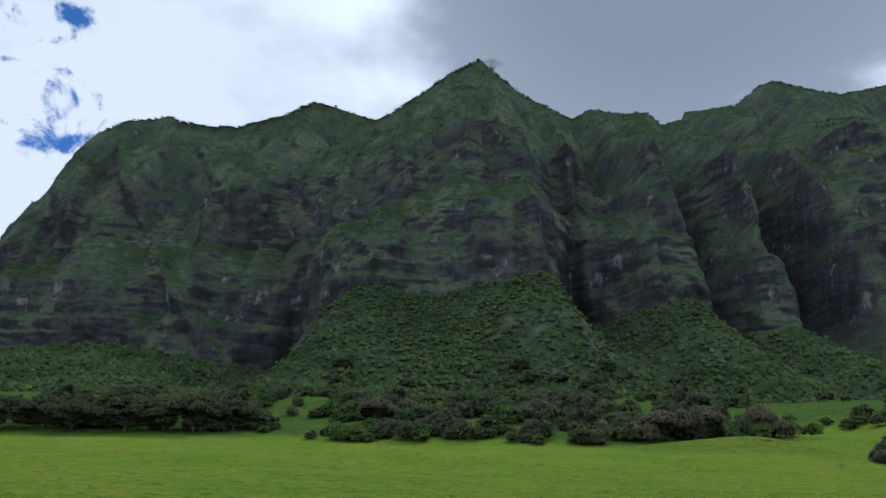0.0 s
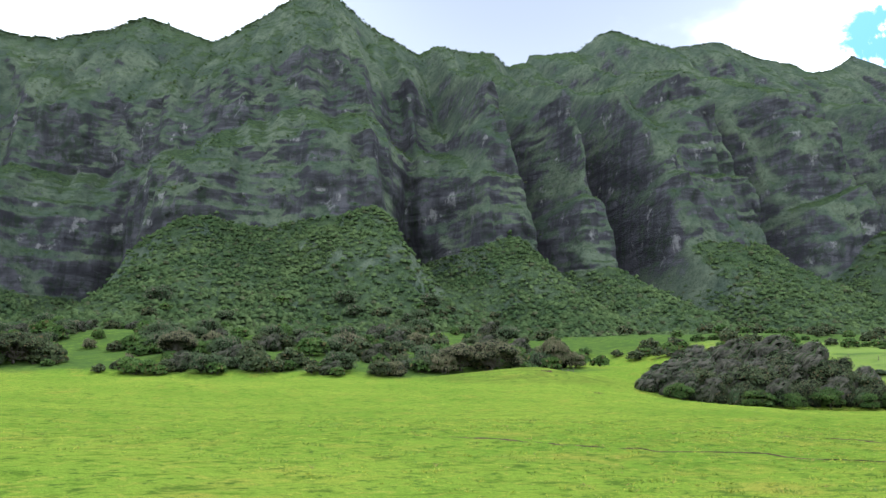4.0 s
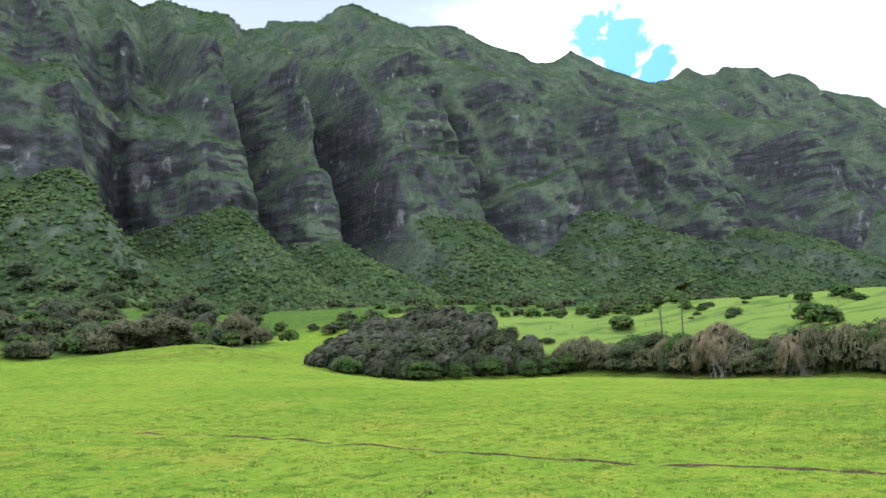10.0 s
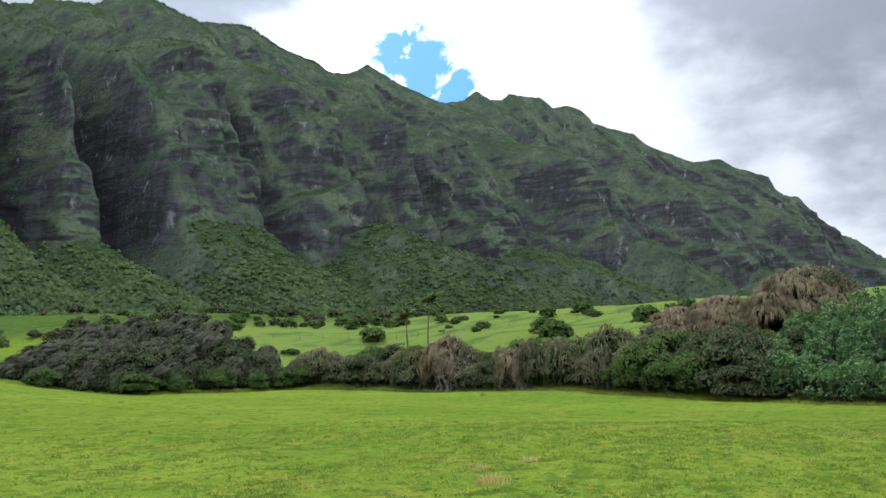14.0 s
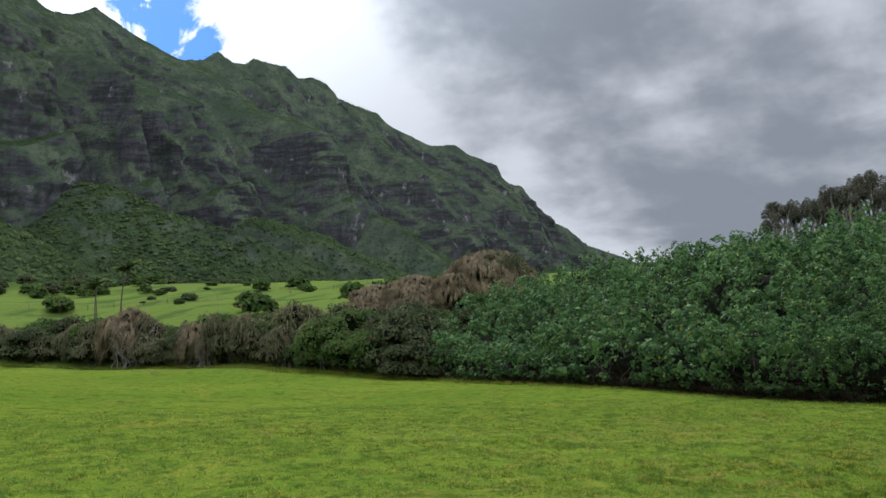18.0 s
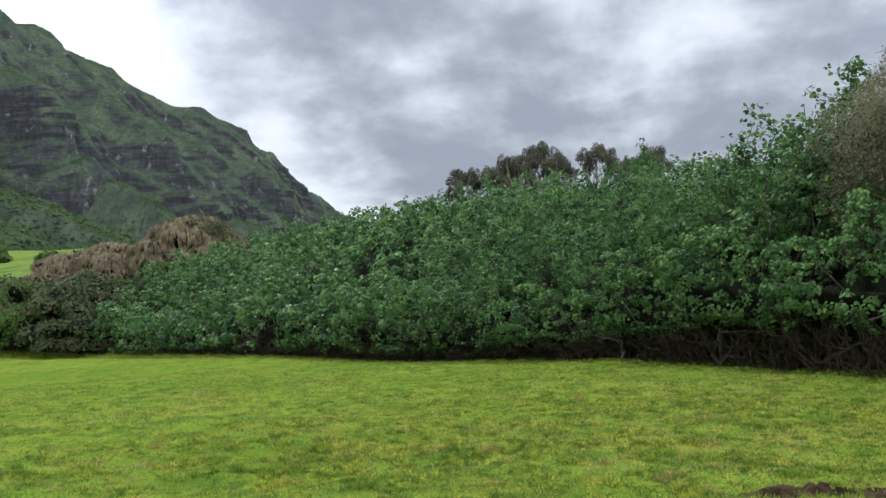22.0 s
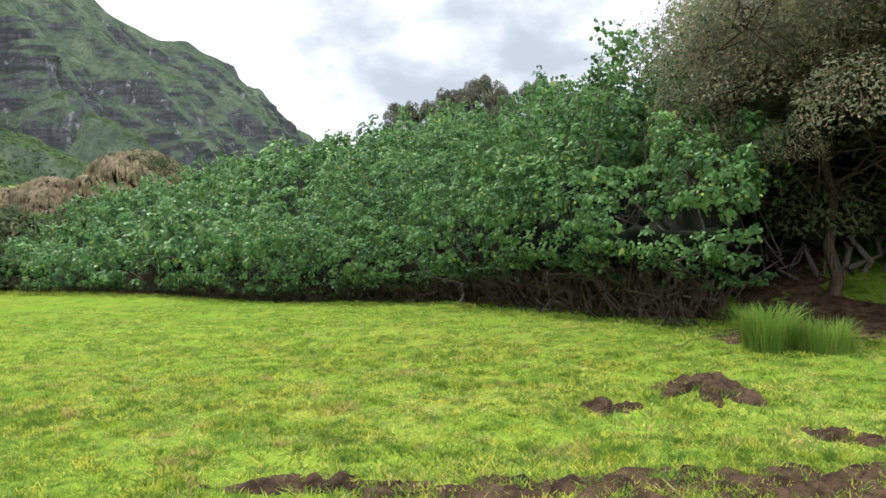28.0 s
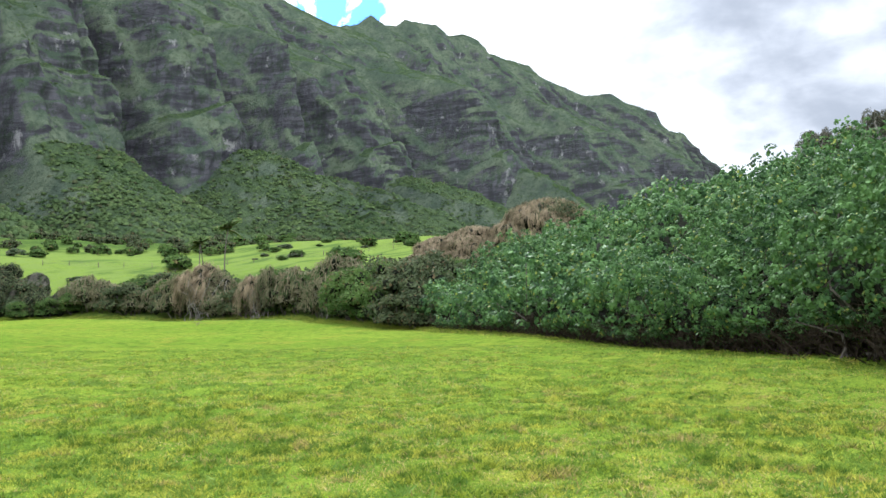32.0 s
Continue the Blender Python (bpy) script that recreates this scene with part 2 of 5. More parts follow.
def mountain_material():
    """Basalt cliffs where the face is steep, low growth wherever soil can lie."""
    m, T, out = material("basalt_and_growth")
    geo = T.n("ShaderNodeNewGeometry")
    pos = geo.outputs["Position"]
    nz = T.n("ShaderNodeSeparateXYZ", ins={0: geo.outputs["Normal"]}).outputs[2]
    patch = T.noise(pos, 0.03, 6.0, 0.65)
    fine = T.noise(pos, 0.22, 5.0, 0.7)
    grain = T.noise(pos, 0.9, 4.0, 0.7)
    # rock: beds of lava one over the other, dark vertical streaks, pale lichen and a thin growth of moss
    warp = T.math("MULTIPLY", T.noise(pos, 0.01, 3.0, 0.5), 22.0)
    xyz = T.n("ShaderNodeSeparateXYZ", ins={0: pos})
    bent = T.n("ShaderNodeCombineXYZ", ins={0: xyz.outputs[0], 1: xyz.outputs[1], 2: T.math("ADD", xyz.outputs[2], warp)}).outputs[0]
    beds = T.noise(T.mapped(bent, (0.02, 0.02, 0.17)), 1.0, 6.0, 0.68, 0.3)
    lines = T.noise(T.mapped(bent, (0.03, 0.03, 0.30)), 1.0, 4.0, 0.6, 0.2)
    streak = T.noise(T.mapped(pos, (0.11, 0.11, 0.018)), 1.0, 6.0, 0.65, 0.4)
    # the rock's bluish cast partly stands for distance haze
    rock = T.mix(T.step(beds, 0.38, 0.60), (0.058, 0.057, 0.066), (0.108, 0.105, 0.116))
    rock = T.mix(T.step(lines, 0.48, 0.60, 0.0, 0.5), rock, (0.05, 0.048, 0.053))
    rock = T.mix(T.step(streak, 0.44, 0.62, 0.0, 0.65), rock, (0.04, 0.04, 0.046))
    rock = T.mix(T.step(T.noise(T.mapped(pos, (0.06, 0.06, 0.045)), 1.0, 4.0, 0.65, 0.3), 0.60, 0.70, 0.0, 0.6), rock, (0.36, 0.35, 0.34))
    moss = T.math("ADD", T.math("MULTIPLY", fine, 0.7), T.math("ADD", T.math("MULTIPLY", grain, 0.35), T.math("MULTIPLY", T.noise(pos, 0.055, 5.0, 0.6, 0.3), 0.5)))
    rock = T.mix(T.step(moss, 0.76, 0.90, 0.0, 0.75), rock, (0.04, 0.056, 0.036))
    # greens lightened and greyed: haze put into the base colour
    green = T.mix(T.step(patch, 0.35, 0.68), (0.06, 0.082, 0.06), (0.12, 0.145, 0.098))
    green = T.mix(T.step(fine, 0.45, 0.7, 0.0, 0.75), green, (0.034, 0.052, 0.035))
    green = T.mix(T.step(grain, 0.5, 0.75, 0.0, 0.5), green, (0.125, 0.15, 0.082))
    # thick bush on the gentler ground, thin growth higher up, greyed for haze
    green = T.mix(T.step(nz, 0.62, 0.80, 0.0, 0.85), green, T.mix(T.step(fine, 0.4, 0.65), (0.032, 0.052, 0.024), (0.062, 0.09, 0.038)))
    f = T.math("ADD", nz, T.math("ADD", T.math("MULTIPLY", T.math("SUBTRACT", patch, 0.5), 0.85), T.math("MULTIPLY", T.math("SUBTRACT", moss, 0.78), 0.8)))
    col = T.mix(T.step(f, 0.14, 0.40), rock, green)
    bump = T.n("ShaderNodeBump", ins={"Strength": 0.8, "Distance": 3.0, "Height": T.math("ADD", T.math("MULTIPLY", lines, -0.6), T.math("ADD", fine, T.math("MULTIPLY", grain, 0.5)))})
    T.put(out, 0, T.n("ShaderNodeBsdfPrincipled", ins={"Base Color": col, "Roughness": 1.0, "Specular IOR Level": 0.0, "Normal": bump.outputs[0]}).outputs[0])
    return m


def soil_material():
    m, T, out = material("dark_wet_soil")
    pos = T.n("ShaderNodeNewGeometry").outputs["Position"]
    a = T.noise(pos, 3.0, 6.0, 0.7)
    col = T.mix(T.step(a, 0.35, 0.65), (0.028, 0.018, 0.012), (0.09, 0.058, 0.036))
    bump = T.n("ShaderNodeBump", ins={"Strength": 1.0, "Distance": 0.08, "Height": T.noise(pos, 9.0, 6.0, 0.75)})
    T.put(out, 0, T.n("ShaderNodeBsdfPrincipled", ins={"Base Color": col, "Roughness": 1.0, "Specular IOR Level": 0.05, "Normal": bump.outputs[0]}).outputs[0])
    return m


def blade_material():
    """Grazed grass: green, yellowing and tan growth in patches, each blade its own shade."""
    m, T, out = material("grass_blade")
    geo = T.n("ShaderNodeNewGeometry")
    pos, rnd = geo.outputs["Position"], geo.outputs["Random Per Island"]
    a = T.noise(pos, 0.8, 4.0, 0.65, 0.4)
    b_ = T.noise(T.mapped(pos, loc=(7, 2, 1)), 4.2, 4.0, 0.65, 0.4)
    col = T.mix(T.step(a, 0.38, 0.62), (0.265, 0.34, 0.032), (0.49, 0.48, 0.07))
    col = T.mix(T.step(b_, 0.46, 0.56, 0.0, 0.85), col, (0.06, 0.13, 0.014))
    tan = T.math("MULTIPLY", T.step(T.noise(T.mapped(pos, loc=(17, 5, 1)), 1.1, 5.0, 0.7, 0.6), 0.54, 0.61), T.step(rnd, 0.2, 0.4))
    col = T.mix(T.math("MULTIPLY", tan, 0.9), col, (0.50, 0.36, 0.15))
    col = T.mix(T.math("MULTIPLY", T.math("MULTIPLY", rnd, rnd), 0.85), col, (0.035, 0.085, 0.01))
    p = T.n("ShaderNodeBsdfPrincipled", ins={"Base Color": col, "Roughness": 0.7, "Specular IOR Level": 0.1})
    tr = T.n("ShaderNodeBsdfTranslucent", ins={0: col})
    T.put(out, 0, T.n("ShaderNodeMixShader", ins={0: 0.35, 1: p.outputs[0], 2: tr.outputs[0]}).outputs[0])
    return m


M_FIELD = field_material()
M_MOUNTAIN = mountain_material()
M_SOIL = soil_material()
M_HAU = leaf_material("broad_green_leaf", (0.012, 0.038, 0.018), (0.145, 0.265, 0.08), (0.24, 0.28, 0.06), 0.03, 0.5, 0.25, 0.25, 0.09, 1.1)
M_HAIR = leaf_material("grey_brown_combed_foliage", (0.034, 0.035, 0.026), (0.145, 0.135, 0.105), (0.06, 0.08, 0.035), 0.16, 0.85, 0.2, 0.25, 0.05, 0.9)
M_TAN = leaf_material("tan_hanging_foliage", (0.10, 0.077, 0.048), (0.36, 0.285, 0.185), (0.08, 0.10, 0.04), 0.12, 0.85, 0.2, 0.3, 0.05, 0.8)
M_WIND = leaf_material("grey_green_windblown_leaf", (0.035, 0.06, 0.026), (0.10, 0.14, 0.06), (0.16, 0.14, 0.095), 0.12, 0.8, 0.3, 0.12)
M_FRESH = leaf_material("fresh_shrub_leaf", (0.035, 0.075, 0.02), (0.115, 0.175, 0.045), (0.14, 0.12, 0.05), 0.05, 0.7, 0.3, 0.2, 0.04)
M_GREY = leaf_material("grey_brown_needles", (0.10, 0.092, 0.05), (0.23, 0.20, 0.12), (0.07, 0.10, 0.035), 0.3, 0.8, 0.3, 0.3)
M_DARK = leaf_material("dark_small_leaf", (0.028, 0.045, 0.02), (0.11, 0.13, 0.06), (0.13, 0.1, 0.05), 0.08, 0.7, 0.25, 0.4, 0.05)
M_OLIVE = leaf_material("grey_olive_small_leaf", (0.05, 0.065, 0.035), (0.20, 0.205, 0.12), (0.24, 0.18, 0.11), 0.2, 0.6, 0.35, 0.5, 0.2, 0.9)
M_SCRUB = leaf_material("hillside_scrub_leaf", (0.036, 0.062, 0.026), (0.096, 0.133, 0.05), (0.07, 0.078, 0.04), 0.05, 0.9, 0.12, 0.03, 0.0)
M_PALE = leaf_material("pale_grey_green_needles", (0.052, 0.06, 0.04), (0.16, 0.16, 0.11), (0.14, 0.11, 0.08), 0.15, 0.8, 0.25, 0.3)
M_BLADE = blade_material()
M_WEED = leaf_material("weed_leaf", (0.085, 0.16, 0.022), (0.2, 0.29, 0.045), (0.2, 0.18, 0.05), 0.05, 0.6, 0.45, 0.35)
M_STRAW = leaf_material("dry_grass_blade", (0.36, 0.28, 0.10), (0.52, 0.42, 0.19), (0.2, 0.28, 0.05), 0.2, 0.7, 0.35, 0.8)
M_PALM = leaf_material("palm_leaflet", (0.05, 0.095, 0.025), (0.13, 0.19, 0.05), (0.2, 0.17, 0.07), 0.1, 0.7, 0.4, 0.5, 0.05)
M_BARK = bark_material("grey_bark", (0.045, 0.038, 0.03), (0.15, 0.13, 0.11))
M_STEM = bark_material("pale_grey_stem", (0.16, 0.145, 0.125), (0.34, 0.31, 0.28))
# near-black on purpose: the shade inside foliage is put into this colour
M_CORE = bark_material("foliage_shade_core", (0.006, 0.008, 0.005), (0.018, 0.02, 0.011))
M_TWIG = bark_material("brown_twig", (0.02, 0.015, 0.011), (0.085, 0.064, 0.047))


# ---- shared shapes ----
rng = np.random.default_rng(7)


def ss(a):
    a = np.clip(a, 0.0, 1.0)
    return a * a * (3 - 2 * a)


LATTICE = np.random.default_rng(11).random((64, 64, 64))


def vnoise(x, y, z=0.0):
    """Smooth lattice noise, -1 to 1, for arrays."""
    x, y, z = np.broadcast_arrays(np.asarray(x, float), np.asarray(y, float), np.asarray(z, float))
    i, j, k = np.floor(x).astype(int), np.floor(y).astype(int), np.floor(z).astype(int)
    u, v, w = ss(x - i), ss(y - j), ss(z - k)
    out = 0.0
    for a in (0, 1):
        for b in (0, 1):
            for c in (0, 1):
                f = (u if a else 1 - u) * (v if b else 1 - v) * (w if c else 1 - w)
                out = out + f * LATTICE[(i + a) % 64, (j + b) % 64, (k + c) % 64]
    return out * 2 - 1


def fbm(x, y, z=0.0, octaves=4, gain=0.5):
    out, amp = 0.0, 1.0
    for n in range(octaves):
        out = out + amp * vnoise(x * 2.03**n + 7.1 * n, y * 2.03**n + 3.7 * n, z * 2.03**n + 1.3 * n)
        amp *= gain
    return out


def mesh_of(name, verts, faces, mat, smooth=False):
    """A mesh from arrays: verts (n, 3), faces (m, k)."""
    me = bpy.data.meshes.new(name)
    verts, faces = np.asarray(verts, np.float32), np.asarray(faces, np.int32)
    m, k = faces.shape
    me.vertices.add(len(verts))
    me.vertices.foreach_set("co", verts.ravel())
    me.loops.add(m * k)
    me.loops.foreach_set("vertex_index", faces.ravel())
    me.polygons.add(m)
    me.polygons.foreach_set("loop_start", np.arange(0, m * k, k, dtype=np.int32))
    me.polygons.foreach_set("loop_total", np.full(m, k, np.int32))
    me.update(calc_edges=True)
    me.validate()
    if smooth:
        me.polygons.foreach_set("use_smooth", np.ones(len(me.polygons), bool))
    me.materials.append(mat)
    return me


def part(name, me, parent, label=""):
    ob = new(name, me)
    ob.parent = parent
    return tagged(ob, label)


def grid_faces(nu, nv):
    i = np.arange((nu - 1) * (nv - 1))
    a = (i // (nv - 1)) * nv + i % (nv - 1)
    return np.stack([a, a + nv, a + nv + 1, a + 1], -1)


# ---- ground ----
# the edge of the open field, walked from the west to the south-east
EDGE = np.array([(-900, 215), (-250, 205), (-60, 192), (10, 190), (62, 196), (78, 160), (105, 151), (131, 147), (138, 117), (138, 82), (124, 42), (101, 9), (90, -4.0), (79.6, -12.4), (78, -34), (40, -90), (0, -400)], float)


def beyond(x, y):
    """How far a place lies outside the field, 0 within it."""
    x, y = np.asarray(x, float), np.asarray(y, float)
    best = np.full(x.shape, 1e9)
    for (ax, ay), (bx, by) in zip(EDGE[:-1], EDGE[1:]):
        dx, dy = bx - ax, by - ay
        t = np.clip(((x - ax) * dx + (y - ay) * dy) / (dx * dx + dy * dy), 0, 1)
        best = np.minimum(best, np.hypot(x - ax - t * dx, y - ay - t * dy))
    ring = np.concatenate([EDGE, [(-900, -400)]])
    inside = np.zeros(x.shape, bool)
    for (ax, ay), (bx, by) in zip(ring, np.roll(ring, -1, 0)):
        cross = (ay > y) != (by > y)
        inside ^= cross & (x < (bx - ax) * (y - ay) / (by - ay + 1e-12) + ax)
    return np.where(inside, 0.0, best)


def ground_z(x, y):
    x, y = np.asarray(x, float), np.asarray(y, float)
    d = beyond(x, y)
    z = 3.7 * ss((y - 85) / 105) * (1 - ss((x - 62) / 45))
    z = z + 2.2 * np.exp(-(((x - 68) / 17) ** 2 + ((y - 184) / 14) ** 2))
    z = z + 2.4 * np.exp(-(((x - 60) / 22) ** 2 + ((y - 173) / 11) ** 2)) * (1 - ss((x - 72) / 12))
    z = z - (0.5 + 0.7 * ss((y - 8) / 25)) * ss((x - 66) / 36) * ss((y + 12) / 22) - 0.15 * ss((x - 62) / 8)
    north = ss((y - 35) / 60)
    z = z + north * 32 * (1 - np.exp(-(d / 110) ** 1.1)) * (0.78 + 0.22 * ss((x - 20) / 80))
    z = z + (1 - north) * 14.2 * (1 - np.exp(-(np.maximum(d - 3.5, 0) / 23) ** 1.15)) * ss((y + 45) / 40)
    far = np.hypot(x - 40, y)
    z = z + 0.35 * fbm(x / 23, y / 23, 0, 3) * ss(far / 60) + 0.05 * fbm(x / 1.7, y / 1.7, 3, 3) + 2.2 * fbm(x / 48, y / 48, 5, 3) * ss(d / 50)
    # hummocks in the turf
    z = z + 0.035 * fbm(x / 0.62, y / 0.62, 9.0, 2) * (1 - ss((far - 70) / 30))
    # trodden terraces on the knoll
    z = z + 0.17 * np.sin(2.0 * y + 2.5 * fbm(x / 11, y / 11, 2.0, 2)) * np.exp(-(((x - 60) / 26) ** 2 + ((y - 172) / 13) ** 2))
    z = z + 0.26 * np.exp(-(((x - 72.4) / 0.9) ** 2 + ((y + 11.0) / 1.3) ** 2))
    return z


def graded(lo, hi, fine_lo, fine_hi, step, grow):
    mid = list(np.arange(fine_lo, fine_hi + step, step))
    s, v = step, mid[-1]
    while v < hi:
        s *= grow
        v += s
        mid.append(min(v, hi))
    s, v = step, mid[0]
    while v > lo:
        s *= grow
        v -= s
        mid.insert(0, max(v, lo))
    return np.array(mid)


def build_ground():
    gx, gy = graded(-4200, 4200, 0, 140, 0.8, 1.045), graded(-4200, 4200, -25, 160, 0.8, 1.045)
    gx = np.unique(np.concatenate([gx[(gx < 59) | (gx > 88)], np.arange(59, 88.1, 0.24)]))
    gy = np.unique(np.concatenate([gy[(gy < -18) | (gy > 10)], np.arange(-18, 10.1, 0.24)]))
    X, Y = np.meshgrid(gx, gy, indexing="ij")
    v = np.stack([X, Y, ground_z(X, Y)], -1).reshape(-1, 3)
    ob = new("ground", mesh_of("ground", v, grid_faces(len(gx), len(gy)), M_FIELD, True))
    tagged(ob, "bright green grazed pasture with darker tufts and dry patches", "pasture", kind="structure")


build_ground()

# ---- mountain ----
# crest of the ridge, massif by massif, fitted to the camera's view: (x, y, z)
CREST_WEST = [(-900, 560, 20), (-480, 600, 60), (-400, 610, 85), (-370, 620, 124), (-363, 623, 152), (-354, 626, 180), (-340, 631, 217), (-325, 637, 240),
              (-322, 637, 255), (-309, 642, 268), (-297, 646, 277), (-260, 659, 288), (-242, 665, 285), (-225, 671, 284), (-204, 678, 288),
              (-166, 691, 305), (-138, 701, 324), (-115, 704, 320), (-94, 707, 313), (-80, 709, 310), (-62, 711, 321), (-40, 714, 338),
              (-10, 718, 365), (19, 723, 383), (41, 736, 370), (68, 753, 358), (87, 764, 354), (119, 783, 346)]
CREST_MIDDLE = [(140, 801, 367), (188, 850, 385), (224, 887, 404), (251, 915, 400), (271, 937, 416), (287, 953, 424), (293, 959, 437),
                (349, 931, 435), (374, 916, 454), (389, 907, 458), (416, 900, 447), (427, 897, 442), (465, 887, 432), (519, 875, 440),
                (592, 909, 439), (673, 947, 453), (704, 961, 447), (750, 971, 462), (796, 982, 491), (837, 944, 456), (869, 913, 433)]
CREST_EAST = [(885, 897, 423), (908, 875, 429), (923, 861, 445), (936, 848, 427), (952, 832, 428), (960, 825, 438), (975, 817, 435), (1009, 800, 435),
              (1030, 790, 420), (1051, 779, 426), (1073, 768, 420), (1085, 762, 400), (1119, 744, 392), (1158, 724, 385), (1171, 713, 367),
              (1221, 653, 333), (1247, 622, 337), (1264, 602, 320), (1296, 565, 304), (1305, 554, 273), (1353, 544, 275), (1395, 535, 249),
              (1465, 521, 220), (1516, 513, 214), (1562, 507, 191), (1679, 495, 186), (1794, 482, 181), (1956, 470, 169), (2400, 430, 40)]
# spurs (+) and ravines (-) along the ridge, set to match the camera's view
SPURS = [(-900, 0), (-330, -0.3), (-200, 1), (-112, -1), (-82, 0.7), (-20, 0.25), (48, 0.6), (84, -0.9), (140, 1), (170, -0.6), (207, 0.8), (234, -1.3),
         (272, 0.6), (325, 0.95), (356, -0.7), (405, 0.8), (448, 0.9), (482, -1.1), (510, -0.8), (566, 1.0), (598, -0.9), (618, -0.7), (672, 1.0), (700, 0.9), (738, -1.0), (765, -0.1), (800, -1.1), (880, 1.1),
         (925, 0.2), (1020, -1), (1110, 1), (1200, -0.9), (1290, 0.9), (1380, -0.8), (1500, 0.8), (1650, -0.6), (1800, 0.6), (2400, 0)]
# height and line of the cliffs' foot, placed as the camera sees them
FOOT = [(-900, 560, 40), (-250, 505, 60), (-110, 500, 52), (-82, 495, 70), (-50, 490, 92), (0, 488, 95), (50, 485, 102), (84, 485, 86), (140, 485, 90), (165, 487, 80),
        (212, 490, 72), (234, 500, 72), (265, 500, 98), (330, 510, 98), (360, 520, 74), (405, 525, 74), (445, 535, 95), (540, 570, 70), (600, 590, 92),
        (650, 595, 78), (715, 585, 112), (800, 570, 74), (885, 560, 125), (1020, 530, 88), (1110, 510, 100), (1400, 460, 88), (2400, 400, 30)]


def along(table, x, col):
    t = np.array(table, float)
    return np.interp(x, t[:, 0], t[:, col])


def eased(table, x):
    t = np.array(table, float)
    i = np.clip(np.searchsorted(t[:, 0], x) - 1, 0, len(t) - 2)
    f = (x - t[i, 0]) / (t[i + 1, 0] - t[i, 0])
    return t[i, 1] + (t[i + 1, 1] - t[i, 1]) * ss(f)


def smoothed(a, n):
    k = np.hanning(n + 2)[1:-1]
    return np.convolve(np.pad(a, n // 2, mode="edge"), k / k.sum(), mode="valid")[: len(a)]


# profiles from the cliffs' foot (0) to the crest (1): step, share of the way back, share of the height
WALL_W = [(0, 0.25, 0.36, 0.45, 0.76, 1), (0, 0.08, 0.17, 0.30, 0.44, 1), (0, 0.24, 0.31, 0.36, 0.57, 1)]
SPUR_E = [(0, 0.20, 0.25, 0.42, 0.55, 0.75, 1), (0, 0.05, 0.09, 0.13, 0.18, 0.56, 1), (0, 0.17, 0.19, 0.38, 0.49, 0.66, 1)]
RAVINE_E = [(0, 0.30, 0.36, 0.55, 0.75, 1), (0.29, 0.37, 0.43, 0.55, 0.80, 1), (0, 0.15, 0.20, 0.42, 0.65, 1)]


